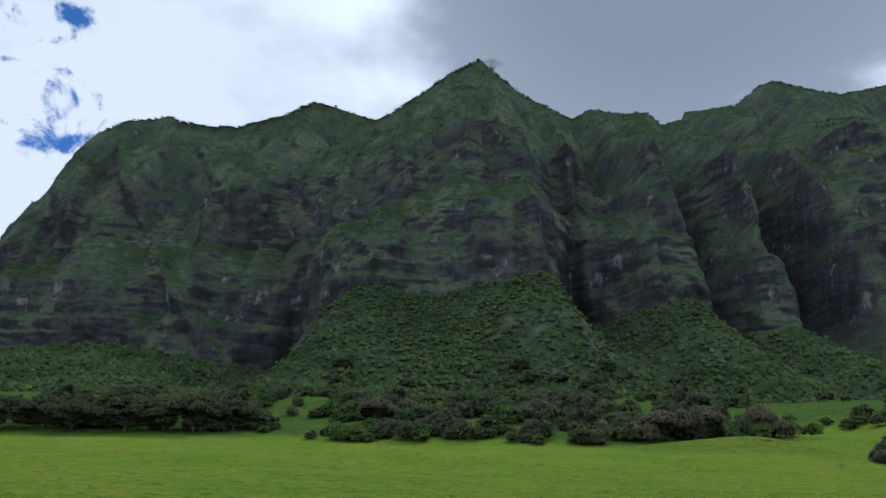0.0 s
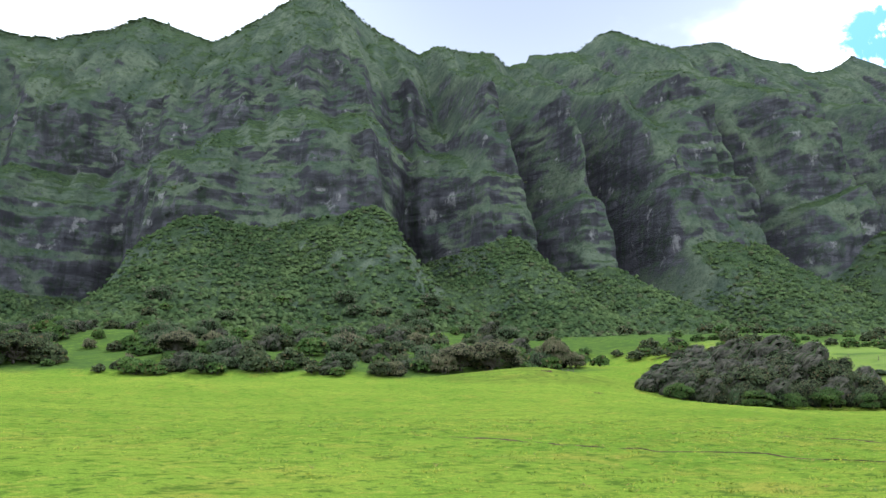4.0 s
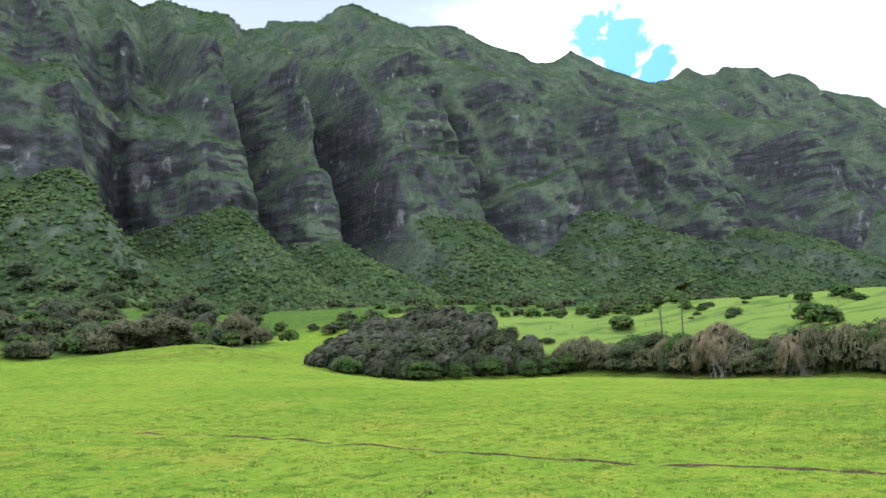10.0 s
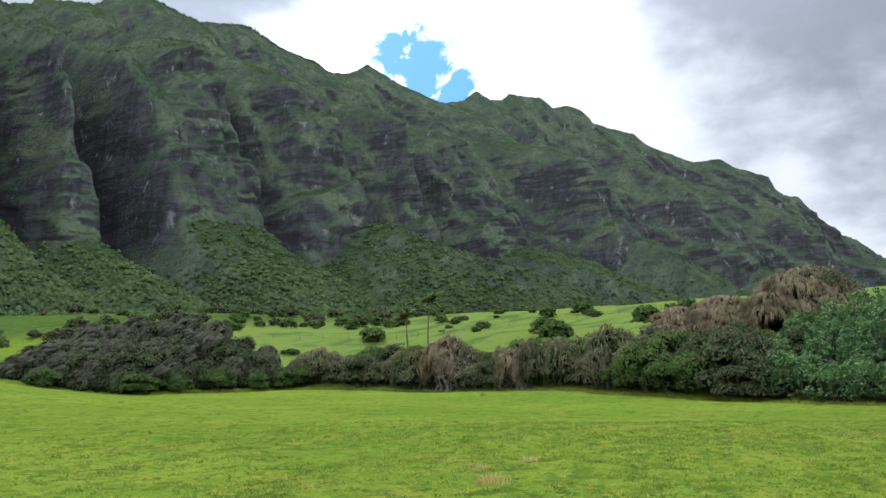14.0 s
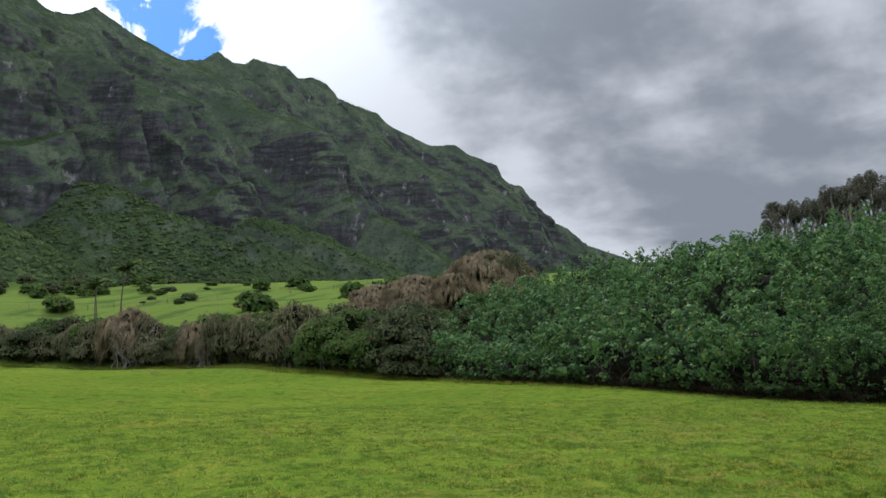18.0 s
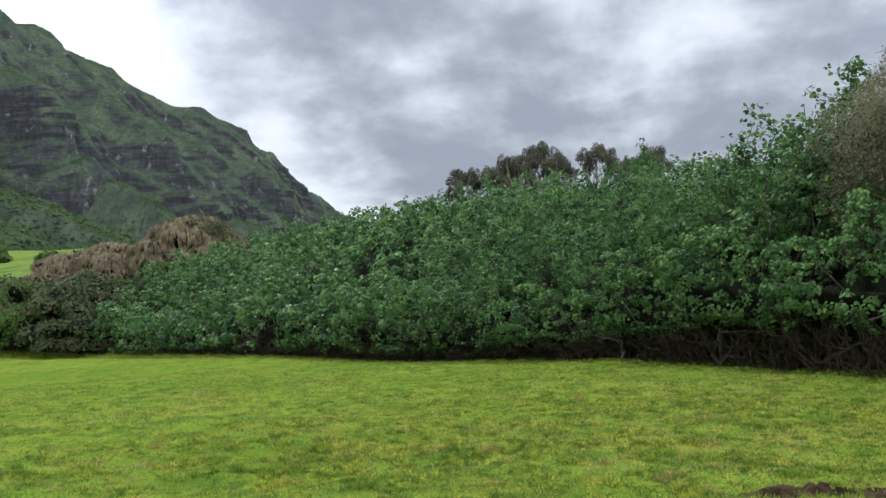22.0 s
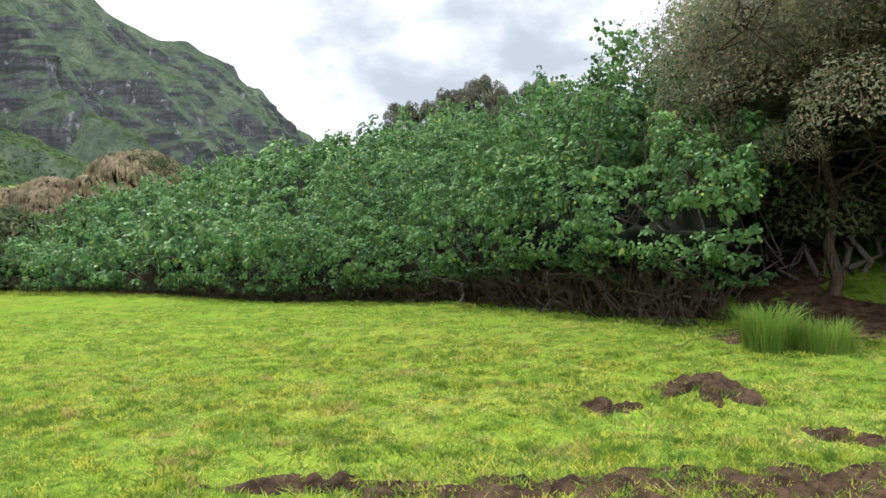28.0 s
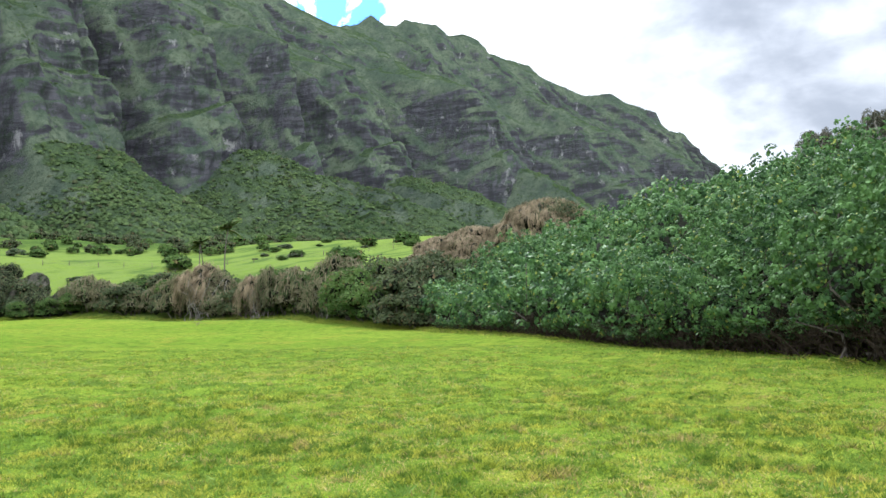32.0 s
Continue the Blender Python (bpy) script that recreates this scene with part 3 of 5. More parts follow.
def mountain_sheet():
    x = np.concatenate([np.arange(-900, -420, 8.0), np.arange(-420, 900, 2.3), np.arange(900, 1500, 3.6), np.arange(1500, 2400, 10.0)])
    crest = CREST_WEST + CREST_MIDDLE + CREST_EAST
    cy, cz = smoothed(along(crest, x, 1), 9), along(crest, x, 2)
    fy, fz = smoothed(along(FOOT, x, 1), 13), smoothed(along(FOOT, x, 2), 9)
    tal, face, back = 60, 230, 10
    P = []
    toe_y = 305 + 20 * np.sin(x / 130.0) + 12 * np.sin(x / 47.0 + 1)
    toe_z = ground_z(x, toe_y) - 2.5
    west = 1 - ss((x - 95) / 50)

    def spur_at(s):
        """1 on a spur's back, 0 in a ravine; the lines wander a little on their way up."""
        xx = x + 9 * s * vnoise(x / 60, s * 2.5, 4.0) + 4 * vnoise(x / 22, s * 6, 2.0)
        u = (0.12 * eased(SPURS, xx) + 0.88 * along(SPURS, xx, 1) + 1) / 2
        u = u + 0.13 * s * (1 - np.abs(vnoise(xx / 26, 0.4 + s, 7.0)) * 2)
        # near its foot a spur is cut off to a broad flat face, higher up it narrows to a ridge
        return np.clip(u * (1 + 0.75 * np.clip(1 - s / 0.46, 0, 1)), -0.1, 1.06)

    def face_at(s):
        u = spur_at(s)
        wy = np.interp(s, WALL_W[0], WALL_W[1]) + 0.3 * (1 - u) * np.clip(1 - s / 0.85, 0, 1)
        wz = np.interp(s, WALL_W[0], WALL_W[2])
        ey = u * np.interp(s, SPUR_E[0], SPUR_E[1]) + (1 - u) * np.interp(s, RAVINE_E[0], RAVINE_E[1])
        ez = u * np.interp(s, SPUR_E[0], SPUR_E[2]) + (1 - u) * np.interp(s, RAVINE_E[0], RAVINE_E[2])
        return fy + (cy - fy) * (west * wy + (1 - west) * ey), fz + (cz - fz) * (west * wz + (1 - west) * ez)

    foot_y, foot_z = face_at(0.0)
    # the spurs run on as sharp green noses over the slope below the cliffs
    nose = 46 * ss((x - 360) / 90) + 8
    ridge = np.clip((along(SPURS, x + 5 * vnoise(x / 30, 3.0), 1) + 1) / 2, 0, 1) ** 1.6
    for s in np.linspace(0, 1, tal):
        P.append(np.stack([x, toe_y + (foot_y - toe_y) * s, toe_z + (foot_z - toe_z) * s**1.3 + nose * ss(s / 0.9) * (ridge - 0.35 * s), 0 * x + s * 0.25], -1))
    for s in np.linspace(0, 1, face + 1)[1:]:
        yy, zz = face_at(s)
        zz = zz + nose * (ridge - 0.35) * (1 - ss(s / 0.34))
        P.append(np.stack([x, yy, zz, 0 * x + 0.25 + s * 0.75], -1))
    for s in np.linspace(0, 1, back + 1)[1:]:
        P.append(np.stack([x, cy + 420 * s, cz * (1 - s) ** 1.2 - 20 * s, 0 * x + 1 + s], -1))
    P = np.array(P).transpose(1, 0, 2)
    X, Y, Z, V = (P[..., n].copy() for n in range(4))
    # weathering: none on the skyline itself, full on the walls
    wall = ss((V - 0.2) / 0.12) * (1 - ss((V - 0.93) / 0.07))
    low = ss(V / 0.1) * (1 - ss((V - 0.95) / 0.05))
    big = fbm(X / 62, Z / 75, Y / 150, 4, 0.55)
    rib = 1 - np.abs(fbm(X / 34 + 0.02 * Z, Z / 260, 4.0, 2, 0.5)) * 2.6
    flute = 1 - np.abs(fbm(X / 14, Z / 170, 8.0, 3, 0.6)) * 2.2
    Y += wall * (5 * big - 6 * np.clip(rib, -0.6, 1) - 5.0 * np.clip(flute, -0.6, 1))
    # lesser ridges that run down from the crest
    slope = ss((V - 0.42) / 0.2) * (1 - ss((V - 0.8) / 0.2))
    rill = 1 - 2.6 * np.abs(fbm(X / 46 + 0.6 * V, 0.8 * V, 11.0, 3, 0.5))
    Y -= slope * 12 * np.clip(rill, -0.8, 1)
    Z += slope * 5 * np.clip(rill, -0.8, 1)
    # the green knob and the mound that stand out from the foot of the highest wall
    for kx, ky, kw, kd, up in ((56, 468, 24, 18, 10), (70, 425, 42, 24, 11), (-72, 470, 34, 28, 14), (20, 445, 30, 30, 4)):
        Z += up * np.exp(-(((X - kx) / kw) ** 2) - ((Y - ky) / kd) ** 2)
    # lava beds: ledges that step back every dozen metres or so
    for size, depth, seed in ((29.0, 3.4, 0.0), (12.0, 1.8, 5.0), (5.2, 0.6, 2.0)):
        bed = Z / size + 0.3 * fbm(X / 150 + seed, Y / 150, Z / 120, 2)
        step = bed - np.floor(bed)
        cliffy = wall * ss((fbm(X / 60, Z / 40, 9.0 + seed, 3) + 0.65) / 0.8) * (1 - 0.75 * ss((V - 0.6) / 0.12))
        Y += cliffy * depth * (ss((step - 0.72) / 0.28) - step)
    Y += low * (1.8 * fbm(X / 7.0, Z / 8, Y / 12, 3, 0.6))
    # gullies on the green slopes
    gully = np.abs(fbm(X / 34, 0.25 * Y / 34, 2.0, 3, 0.55))
    Z += low * (1 - wall) * (5.0 * gully + 2.0 * fbm(X / 12, Y / 12, 1.0, 3))
    Z += ss((V - 0.7) / 0.1) * (1 - ss((V - 0.93) / 0.07)) * 4 * fbm(X / 18, Y / 18, 6.0, 3)
    crumb = np.exp(-(((V - 1.0) / 0.02) ** 2))
    Z += crumb * 1.6 * fbm(X / 6.0, 0.5, 0.7, 3, 0.7)
    return np.stack([X, Y, Z], -1), V


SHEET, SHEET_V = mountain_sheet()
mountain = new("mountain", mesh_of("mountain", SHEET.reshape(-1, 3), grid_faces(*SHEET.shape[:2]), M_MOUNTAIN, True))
tagged(mountain, "steep fluted basalt ridge with green ledges and peaks", "mountain", kind="structure")


# ---- foliage ----
def cards(centres, size, normals, rnd, droop=0.0, fold=0.25, aspect=0.7, comb=(0, 0, 0), rounded=False, jitter=0.55):
    """Leaves as bent quads (two triangles each), at centres, facing normals."""
    n = len(centres)
    nrm = normals + jitter * rnd.normal(size=(n, 3))
    nrm /= np.linalg.norm(nrm, axis=1, keepdims=True) + 1e-9
    ref = rnd.normal(size=(n, 3))
    ref[:, 2] -= droop
    ref += np.asarray(comb)
    a = ref - nrm * (ref * nrm).sum(1, keepdims=True)
    a /= np.linalg.norm(a, axis=1, keepdims=True) + 1e-9
    b = np.cross(nrm, a)
    s = (size * rnd.uniform(0.65, 1.3, n))[:, None]
    tip, base = centres + a * s, centres - a * s
    bend = nrm * s * fold
    if rounded:
        q = b * s * aspect * 0.82
        v = np.stack([base, base * 0.62 + centres * 0.38 + q * 1.1 - bend, centres * 0.55 + tip * 0.45 + q * 0.85 - bend, tip,
                      centres * 0.55 + tip * 0.45 - q * 0.85 - bend, base * 0.62 + centres * 0.38 - q * 1.1 - bend], 1).reshape(-1, 3)
        i = np.arange(n)[:, None] * 6
        return v, np.concatenate([i + [[0, 1, 2]], i + [[0, 2, 3]], i + [[0, 3, 4]], i + [[0, 4, 5]]], 0)
    v = np.stack([base, centres + b * s * aspect - bend, tip, centres - b * s * aspect - bend], 1).reshape(-1, 3)
    i = np.arange(n)[:, None] * 4
    f = np.concatenate([i + [[0, 1, 2]], i + [[0, 2, 3]]], 0)
    return v, f


def ball(rnd, n, top=-0.35):
    p = rnd.normal(size=(n * 3 + 12, 3))
    p /= np.linalg.norm(p, axis=1, keepdims=True)
    p = p[p[:, 2] > top][:n]
    return p


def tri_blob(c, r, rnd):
    """A lumpy low near-black core that stands for the shade inside a crown."""
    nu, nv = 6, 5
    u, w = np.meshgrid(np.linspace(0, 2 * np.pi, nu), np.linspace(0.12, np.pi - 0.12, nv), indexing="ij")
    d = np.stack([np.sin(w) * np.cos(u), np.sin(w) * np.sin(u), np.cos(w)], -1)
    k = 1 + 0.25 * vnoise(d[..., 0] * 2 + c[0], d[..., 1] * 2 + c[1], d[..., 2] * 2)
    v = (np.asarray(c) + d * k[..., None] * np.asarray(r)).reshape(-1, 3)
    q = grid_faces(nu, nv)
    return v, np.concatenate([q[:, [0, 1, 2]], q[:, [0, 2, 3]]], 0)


def joined(bits):
    vs, fs, n = [], [], 0
    for v, f in bits:
        vs.append(v)
        fs.append(f + n)
        n += len(v)
    return np.concatenate(vs), np.concatenate(fs)


def tube(points, radii, sides=6):
    pts, rad = np.asarray(points, float), np.asarray(radii, float)
    t = np.gradient(pts, axis=0)
    t /= np.linalg.norm(t, axis=1, keepdims=True) + 1e-9
    ref = np.where(np.abs(t[:, 2:3]) > 0.9, [[1.0, 0, 0]], [[0, 0, 1.0]])
    a = np.cross(t, ref)
    a /= np.linalg.norm(a, axis=1, keepdims=True) + 1e-9
    b = np.cross(t, a)
    ang = np.linspace(0, 2 * np.pi, sides, endpoint=False)
    v = pts[:, None] + rad[:, None, None] * (np.cos(ang)[None, :, None] * a[:, None] + np.sin(ang)[None, :, None] * b[:, None])
    f = []
    for i in range(len(pts) - 1):
        for j in range(sides):
            k = (j + 1) % sides
            f += [(i * sides + j, i * sides + k, (i + 1) * sides + k), (i * sides + j, (i + 1) * sides + k, (i + 1) * sides + j)]
    return v.reshape(-1, 3), np.array(f)


def limb(rnd, p0, p1, r0, r1, wob=0.15, n=6):
    t = np.linspace(0, 1, n)[:, None]
    p = np.asarray(p0) * (1 - t) + np.asarray(p1) * t
    length = np.linalg.norm(np.asarray(p1) - np.asarray(p0))
    p[1:-1] += rnd.normal(size=(n - 2, 3)) * wob * length * 0.3
    return tube(p, r0 + (r1 - r0) * t[:, 0])


def lump_crown(rnd, lumps, leaves, leaf, mat, droop=0.0, aspect=0.7, up=0.45, core=0.55, name="crown", comb=(0, 0, 0), rounded=False):
    """A crown out of lumps (centre, radii), leaves spread over their outer shells in proportion to their area."""
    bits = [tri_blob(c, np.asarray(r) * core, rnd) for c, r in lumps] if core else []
    area = np.array([(r[0] * r[2] + r[0] * r[1]) for _, r in lumps])
    for (c, r), n in zip(lumps, (leaves * area / area.sum()).astype(int)):
        d = ball(rnd, n)
        k = 1.08 * rnd.uniform(0.35, 1.0, (len(d), 1)) ** 0.45
        lobes = 1 + 0.16 * vnoise(d[:, 0] * 3.1 + c[0], d[:, 1] * 3.1 + c[1], d[:, 2] * 3.1 + c[2])[:, None]
        p = np.asarray(c) + d * k * lobes * np.asarray(r)
        bits.append(cards(p, leaf, d * 0.7 + [0, 0, up], rnd, droop, 0.25, aspect, comb, rounded))
    v, f = joined(bits)
    me = mesh_of(name, v, f, mat)
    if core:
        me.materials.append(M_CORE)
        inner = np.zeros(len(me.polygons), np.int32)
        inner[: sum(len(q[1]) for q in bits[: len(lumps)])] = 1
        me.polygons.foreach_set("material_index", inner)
    return me


def hang_strands(rnd, lumps, count, length, mat, width=0.045, name="strands"):
    """Thin drooping sprays that fall from the lumps' shells."""
    bits = []
    area = np.array([r[0] * r[2] for _, r in lumps])
    for (c, r), n in zip(lumps, (count * area / area.sum()).astype(int)):
        d = ball(rnd, n, -0.1)
        p = np.asarray(c) + d * np.asarray(r) * rnd.uniform(0.8, 1.05, (len(d), 1))
        out = d * [1, 1, 0] * 0.3
        ln = (length * rnd.uniform(0.5, 1.25, len(d)))[:, None]
        mid, tip = p + (out + [0, 0, -0.35]) * ln, p + (out * 1.2 + [0, 0, -1.0]) * ln
        side = np.cross(d, rnd.normal(size=d.shape))
        side /= np.linalg.norm(side, axis=1, keepdims=True) + 1e-9
        w = side * width * (1 + ln * 0.5)
        v = np.stack([p - w * 0.5, p + w * 0.5, mid - w, mid + w, tip], 1).reshape(-1, 3)
        i = np.arange(len(d))[:, None] * 5
        bits.append((v, np.concatenate([i + [[0, 1, 3]], i + [[0, 3, 2]], i + [[2, 3, 4]]], 0)))
    v, f = joined(bits)
    return mesh_of(name, v, f, mat)


def lumps_for(rnd, w, d, h, n, base=0.2, lean=0.0, big=1.0):
    """Lumps that make up a mound w by d and h high, leaning downwind (+x) by lean."""
    out = []
    for i in range(n):
        a, q = rnd.uniform(0, 2 * np.pi), np.sqrt(rnd.uniform(0, 1)) * 0.72
        px, py = np.cos(a) * q * w / 2, np.sin(a) * q * d / 2
        top = h * (1 - 0.55 * q**2) * rnd.uniform(0.82, 1.0)
        r = np.array([w * rnd.uniform(0.12, 0.21), d * rnd.uniform(0.12, 0.21), h * rnd.uniform(0.14, 0.25)]) * big
        zc = max(top - r[2], h * base + r[2] * 0.4)
        out.append(((px + lean * zc, py, zc), r))
        if zc > h * 0.55:
            out.append(((px * 1.2 + lean * zc * 0.5, py * 1.2, zc * 0.45), r * 1.05))
    return out


def shrub(name, rnd, w, d, h, mat, leaves, leaf, label, category, strands=0, strand_mat=None, lean=0.0, droop=0.0, n=12, stems=5, aspect=0.6, base=0.2, length=1.2, low_hang=0.4, big=1.0, comb=(0, 0, 0), rounded=False):
    """A bush: stems from the ground, a lumpy leaf crown and, on some, hanging sprays."""
    thing = tagged(new(name), label, category)
    lumps = lumps_for(rnd, w, d, h, n, base, lean, big)
    for c, r in lumps[:: max(1, len(lumps) // stems)][:stems]:
        foot = (c[0] * 0.35, c[1] * 0.35, -0.4)
        part("stem", mesh_of("stem", *limb(rnd, foot, c, 0.05 + h * 0.012, 0.03, 0.3), M_BARK), thing)
    tagged(part("crown", lump_crown(rnd, lumps, leaves, leaf, mat, droop, aspect, comb=comb, rounded=rounded), thing), kind="stuff")
    if strands:
        tagged(part("hanging_spray", hang_strands(rnd, [q for q in lumps if q[0][2] > h * low_hang], strands, length, strand_mat), thing, "dry grey hanging sprays"), kind="stuff")
    return thing


def stand(thing, x, y, turn=0.0, scale=1.0, sink=0.1):
    thing.matrix_basis = Matrix.LocRotScale((x, y, float(ground_z(x, y)) - sink), Euler((0, 0, turn)), (scale, scale, scale))
    return thing


def again(thing, x, y, turn=0.0, scale=1.0, sink=0.1, label="", stretch=1.0):
    ob = copy_thing(thing, Matrix.Identity(4))
    ob.matrix_basis = Matrix.LocRotScale((x, y, float(ground_z(x, y)) - sink), Euler((0, 0, turn)), (scale, scale, scale * stretch))
    return tagged(ob, label)


def combed(rnd, lobes, tufts, per, length, width, mat, comb, name="combed_foliage"):
    """Tufts of long thin sprays that lie over the lobes' shells, combed one way."""
    comb = np.asarray(comb, float) / np.linalg.norm(comb)
    area = np.array([r[0] * r[2] + r[0] * r[1] for _, r in lobes])
    P, D = [], []
    for (c, r), n in zip(lobes, np.ceil(9 * tufts * area / area.sum()).astype(int)):
        d = ball(rnd, n, -0.3)
        P.append(np.asarray(c) + d * np.asarray(r) * rnd.uniform(0.96, 1.06, (len(d), 1)))
        D.append(d / np.asarray(r) * np.mean(r))
    P, D = np.concatenate(P), np.concatenate(D)
    D /= np.linalg.norm(D, axis=1, keepdims=True)
    # none within another lobe
    free = np.ones(len(P), bool)
    for c, r in lobes:
        free &= (((P - np.asarray(c)) / np.asarray(r)) ** 2).sum(1) > 0.9
    keep = rnd.permutation(np.flatnonzero(free))[:tufts]
    P, D = P[keep], D[keep]
    L = length * rnd.uniform(0.55, 1.25, len(P))
    n = len(P)
    base = np.repeat(P, per, 0) + rnd.normal(size=(n * per, 3)) * 0.085 * length
    out = np.repeat(D, per, 0)
    ln = (np.repeat(L, per) * rnd.uniform(0.6, 1.15, n * per))[:, None]
    run = comb + np.repeat(rnd.normal(size=(n, 3)) * 0.22, per, 0) + rnd.normal(size=(n * per, 3)) * 0.1
    run -= out * (run * out).sum(1, keepdims=True) * 0.75
    run /= np.linalg.norm(run, axis=1, keepdims=True) + 1e-9
    side = np.cross(out, run) + rnd.normal(size=run.shape) * 0.25
    side /= np.linalg.norm(side, axis=1, keepdims=True) + 1e-9
    rows = []
    for t, w, puff, drop in ((0.0, 0.5, 0.0, 0.0), (0.35, 1.0, 0.10, 0.02), (0.7, 0.8, 0.09, 0.12), (1.0, 0.12, 0.02, 0.32)):
        p = base + run * ln * t + out * ln * puff - np.array([0, 0, 1.0]) * ln * drop
        rows += [p - side * width * w, p + side * width * w]
    v = np.stack(rows, 1).reshape(-1, 3)
    i = np.arange(n * per)[:, None] * 8
    f = np.concatenate([i + [[k, k + 1, k + 3, k + 2]] for k in (0, 2, 4)], 0)
    return mesh_of(name, v, f, mat)


def swept_tree(name, rnd, w, d, h, mat, label, tufts, comb=(-0.8, 0.35, -0.55), rise=0.5, lobes=13, green=1500, length=2.0, width=0.07, core_mat=None, skirt=True, lobe=0.2, share=1.0, dome=0.0):
    """A wedge of boughs clipped by the wind: low to windward, high to leeward, all combed one way, with green growth beneath."""
    thing = tagged(new(name), label, "tree")
    L = []
    for i in range(lobes):
        a, q = i * 2.4 + rnd.uniform(-0.4, 0.4), np.sqrt((i + 0.3) / lobes)
        px, py = np.cos(a) * q * w * 0.36, np.sin(a) * q * d * 0.36
        top = h * (1 - rise * 0.5 * (1 - px / (w * 0.36)) * 0.9) * (1 - 0.28 * q**2 * abs(np.sin(a))) * (1 - dome * q**2) * rnd.uniform(0.86, 1.0)
        r = np.array([w * lobe, d * lobe, h * 0.2]) * rnd.uniform(0.7, 1.25)
        L.append(((px, py, max(top - r[2], r[2] * 0.9)), r))
        if skirt and top > h * 0.4:
            L.append(((px * 1.1, py * 1.1, (top - r[2]) * 0.45), r * [1.05, 1.05, 1.2]))
    for i in range(4):
        c = L[i * len(L) // 4][0]
        part("trunk", mesh_of("trunk", *limb(rnd, (c[0] * 0.25, c[1] * 0.25, -0.6), np.array(c) * [0.9, 0.9, 0.9], 0.06 + h * 0.014, 0.05, 0.3), M_BARK), thing)
    # near-black cores paint the shade between the boughs
    part("shade_core", mesh_of("shade_core", *joined([tri_blob(c, np.asarray(r) * 0.84, rnd) for c, r in L]), M_CORE), thing, "near-black core standing for the shade within the boughs")
    hair = [q for q in L if rnd.uniform() < share and (share == 1.0 or q[0][2] > h * 0.25)]
    tagged(part("combed_foliage", combed(rnd, hair, tufts, 18, length, width, mat, comb), thing, "grey-brown foliage combed by the wind"), kind="stuff")
    low_ = L if share < 1.0 else [(c, r) for c, r in L if c[2] < h * 0.5]
    if green and low_:
        tagged(part("green_growth", lump_crown(rnd, [(c, np.asarray(r) * 1.03) for c, r in low_], green, 0.24, core_mat or M_FRESH, 0.6, 0.4, 0.5, 0, comb=np.asarray(comb) * 1.5), thing, "green growth beneath the combed boughs"), kind="stuff")
    return thing


def vase_tree(name, rnd, h, w, mat, leaves, leaf, label, heads=9):
    """Pale stems that fan out from the ground, each with its own flat combed head."""
    thing = tagged(new(name), label, "tree")
    L = []
    for i in range(heads):
        a, q = i * 2.4 + rnd.uniform(-0.3, 0.3), np.sqrt((i + 0.4) / heads)
        top = np.array([np.cos(a) * q * w * 0.42, np.sin(a) * q * w * 0.42, h * (0.9 - 0.22 * q * rnd.uniform(0.3, 1.2))])
        foot = np.array([np.cos(a) * q * w * 0.12, np.sin(a) * q * w * 0.12, -0.4])
        part("stem", mesh_of("stem", *limb(rnd, foot, top, 0.15, 0.07, 0.16, 7), M_STEM), thing)
        for k in range(2):
            side = foot * 0.4 + top * 0.6 + rnd.normal(size=3) * [w * 0.1, w * 0.1, h * 0.04]
            part("side_stem", mesh_of("side_stem", *limb(rnd, foot * 0.7 + top * 0.3, side + [0, 0, h * 0.12], 0.05, 0.025, 0.2, 5), M_STEM), thing)
        for k in range(4):
            drop = h * rnd.uniform(0.0, 0.13)
            L.append((tuple(top - [0, 0, drop] + rnd.normal(size=3) * [w * 0.045, w * 0.045, 0]), np.array([w * 0.095, w * 0.095, h * 0.075]) * rnd.uniform(0.7, 1.2)))
    tagged(part("crown", lump_crown(rnd, L, leaves, leaf, mat, 1.0, 0.35, 0.4, 0, comb=(0, 0, -0.6)), thing), kind="stuff")
    tagged(part("hanging_spray", hang_strands(rnd, L, leaves // 12, 0.5, mat, 0.02), thing, "grey hanging sprays"), kind="stuff")
    return thing

R = np.random.default_rng(21)


def grass_clump(rnd, n, height, spread, mat, width=0.012, name="blades"):
    """Arching blades from one root."""
    a = rnd.uniform(0, 2 * np.pi, n)
    r = spread * np.sqrt(rnd.uniform(0, 1, n))
    root = np.stack([r * np.cos(a), r * np.sin(a), 0 * a - 0.03], -1)
    h = height * rnd.uniform(0.3, 1.15, n)
    b = a + rnd.normal(size=n) * 0.9
    out = np.stack([np.cos(b), np.sin(b), 0 * b], -1) * (h * rnd.uniform(0.05, 0.75, n))[:, None]
    side = np.stack([-np.sin(a), np.cos(a), 0 * a], -1) * (width * rnd.uniform(0.6, 1.4, n))[:, None]
    up = np.array([0, 0, 1.0])
    mid = root + out * 0.35 + up * (h * 0.65)[:, None]
    tip = root + out * 1.1 + up * (h * 0.95)[:, None]
    v = np.stack([root - side, root + side, mid - side * 0.8, mid + side * 0.8, tip], 1).reshape(-1, 3)
    i = np.arange(n)[:, None] * 5
    return mesh_of(name, v, np.concatenate([i + [[0, 1, 3]], i + [[0, 3, 2]], i + [[2, 3, 4]]], 0), mat)


placed = set()


def plant(kind, x, y, turn, scale, sink=0.15, stretch=1.0):
    """The first call moves the model itself into place, later ones copy it."""
    if kind.name not in placed:
        placed.add(kind.name)
        stand(kind, x, y, turn, scale, sink)
        kind.matrix_basis = kind.matrix_basis @ Matrix.Diagonal((1, 1, stretch, 1))
    else:
        again(kind, x, y, turn, scale, sink, "", stretch)


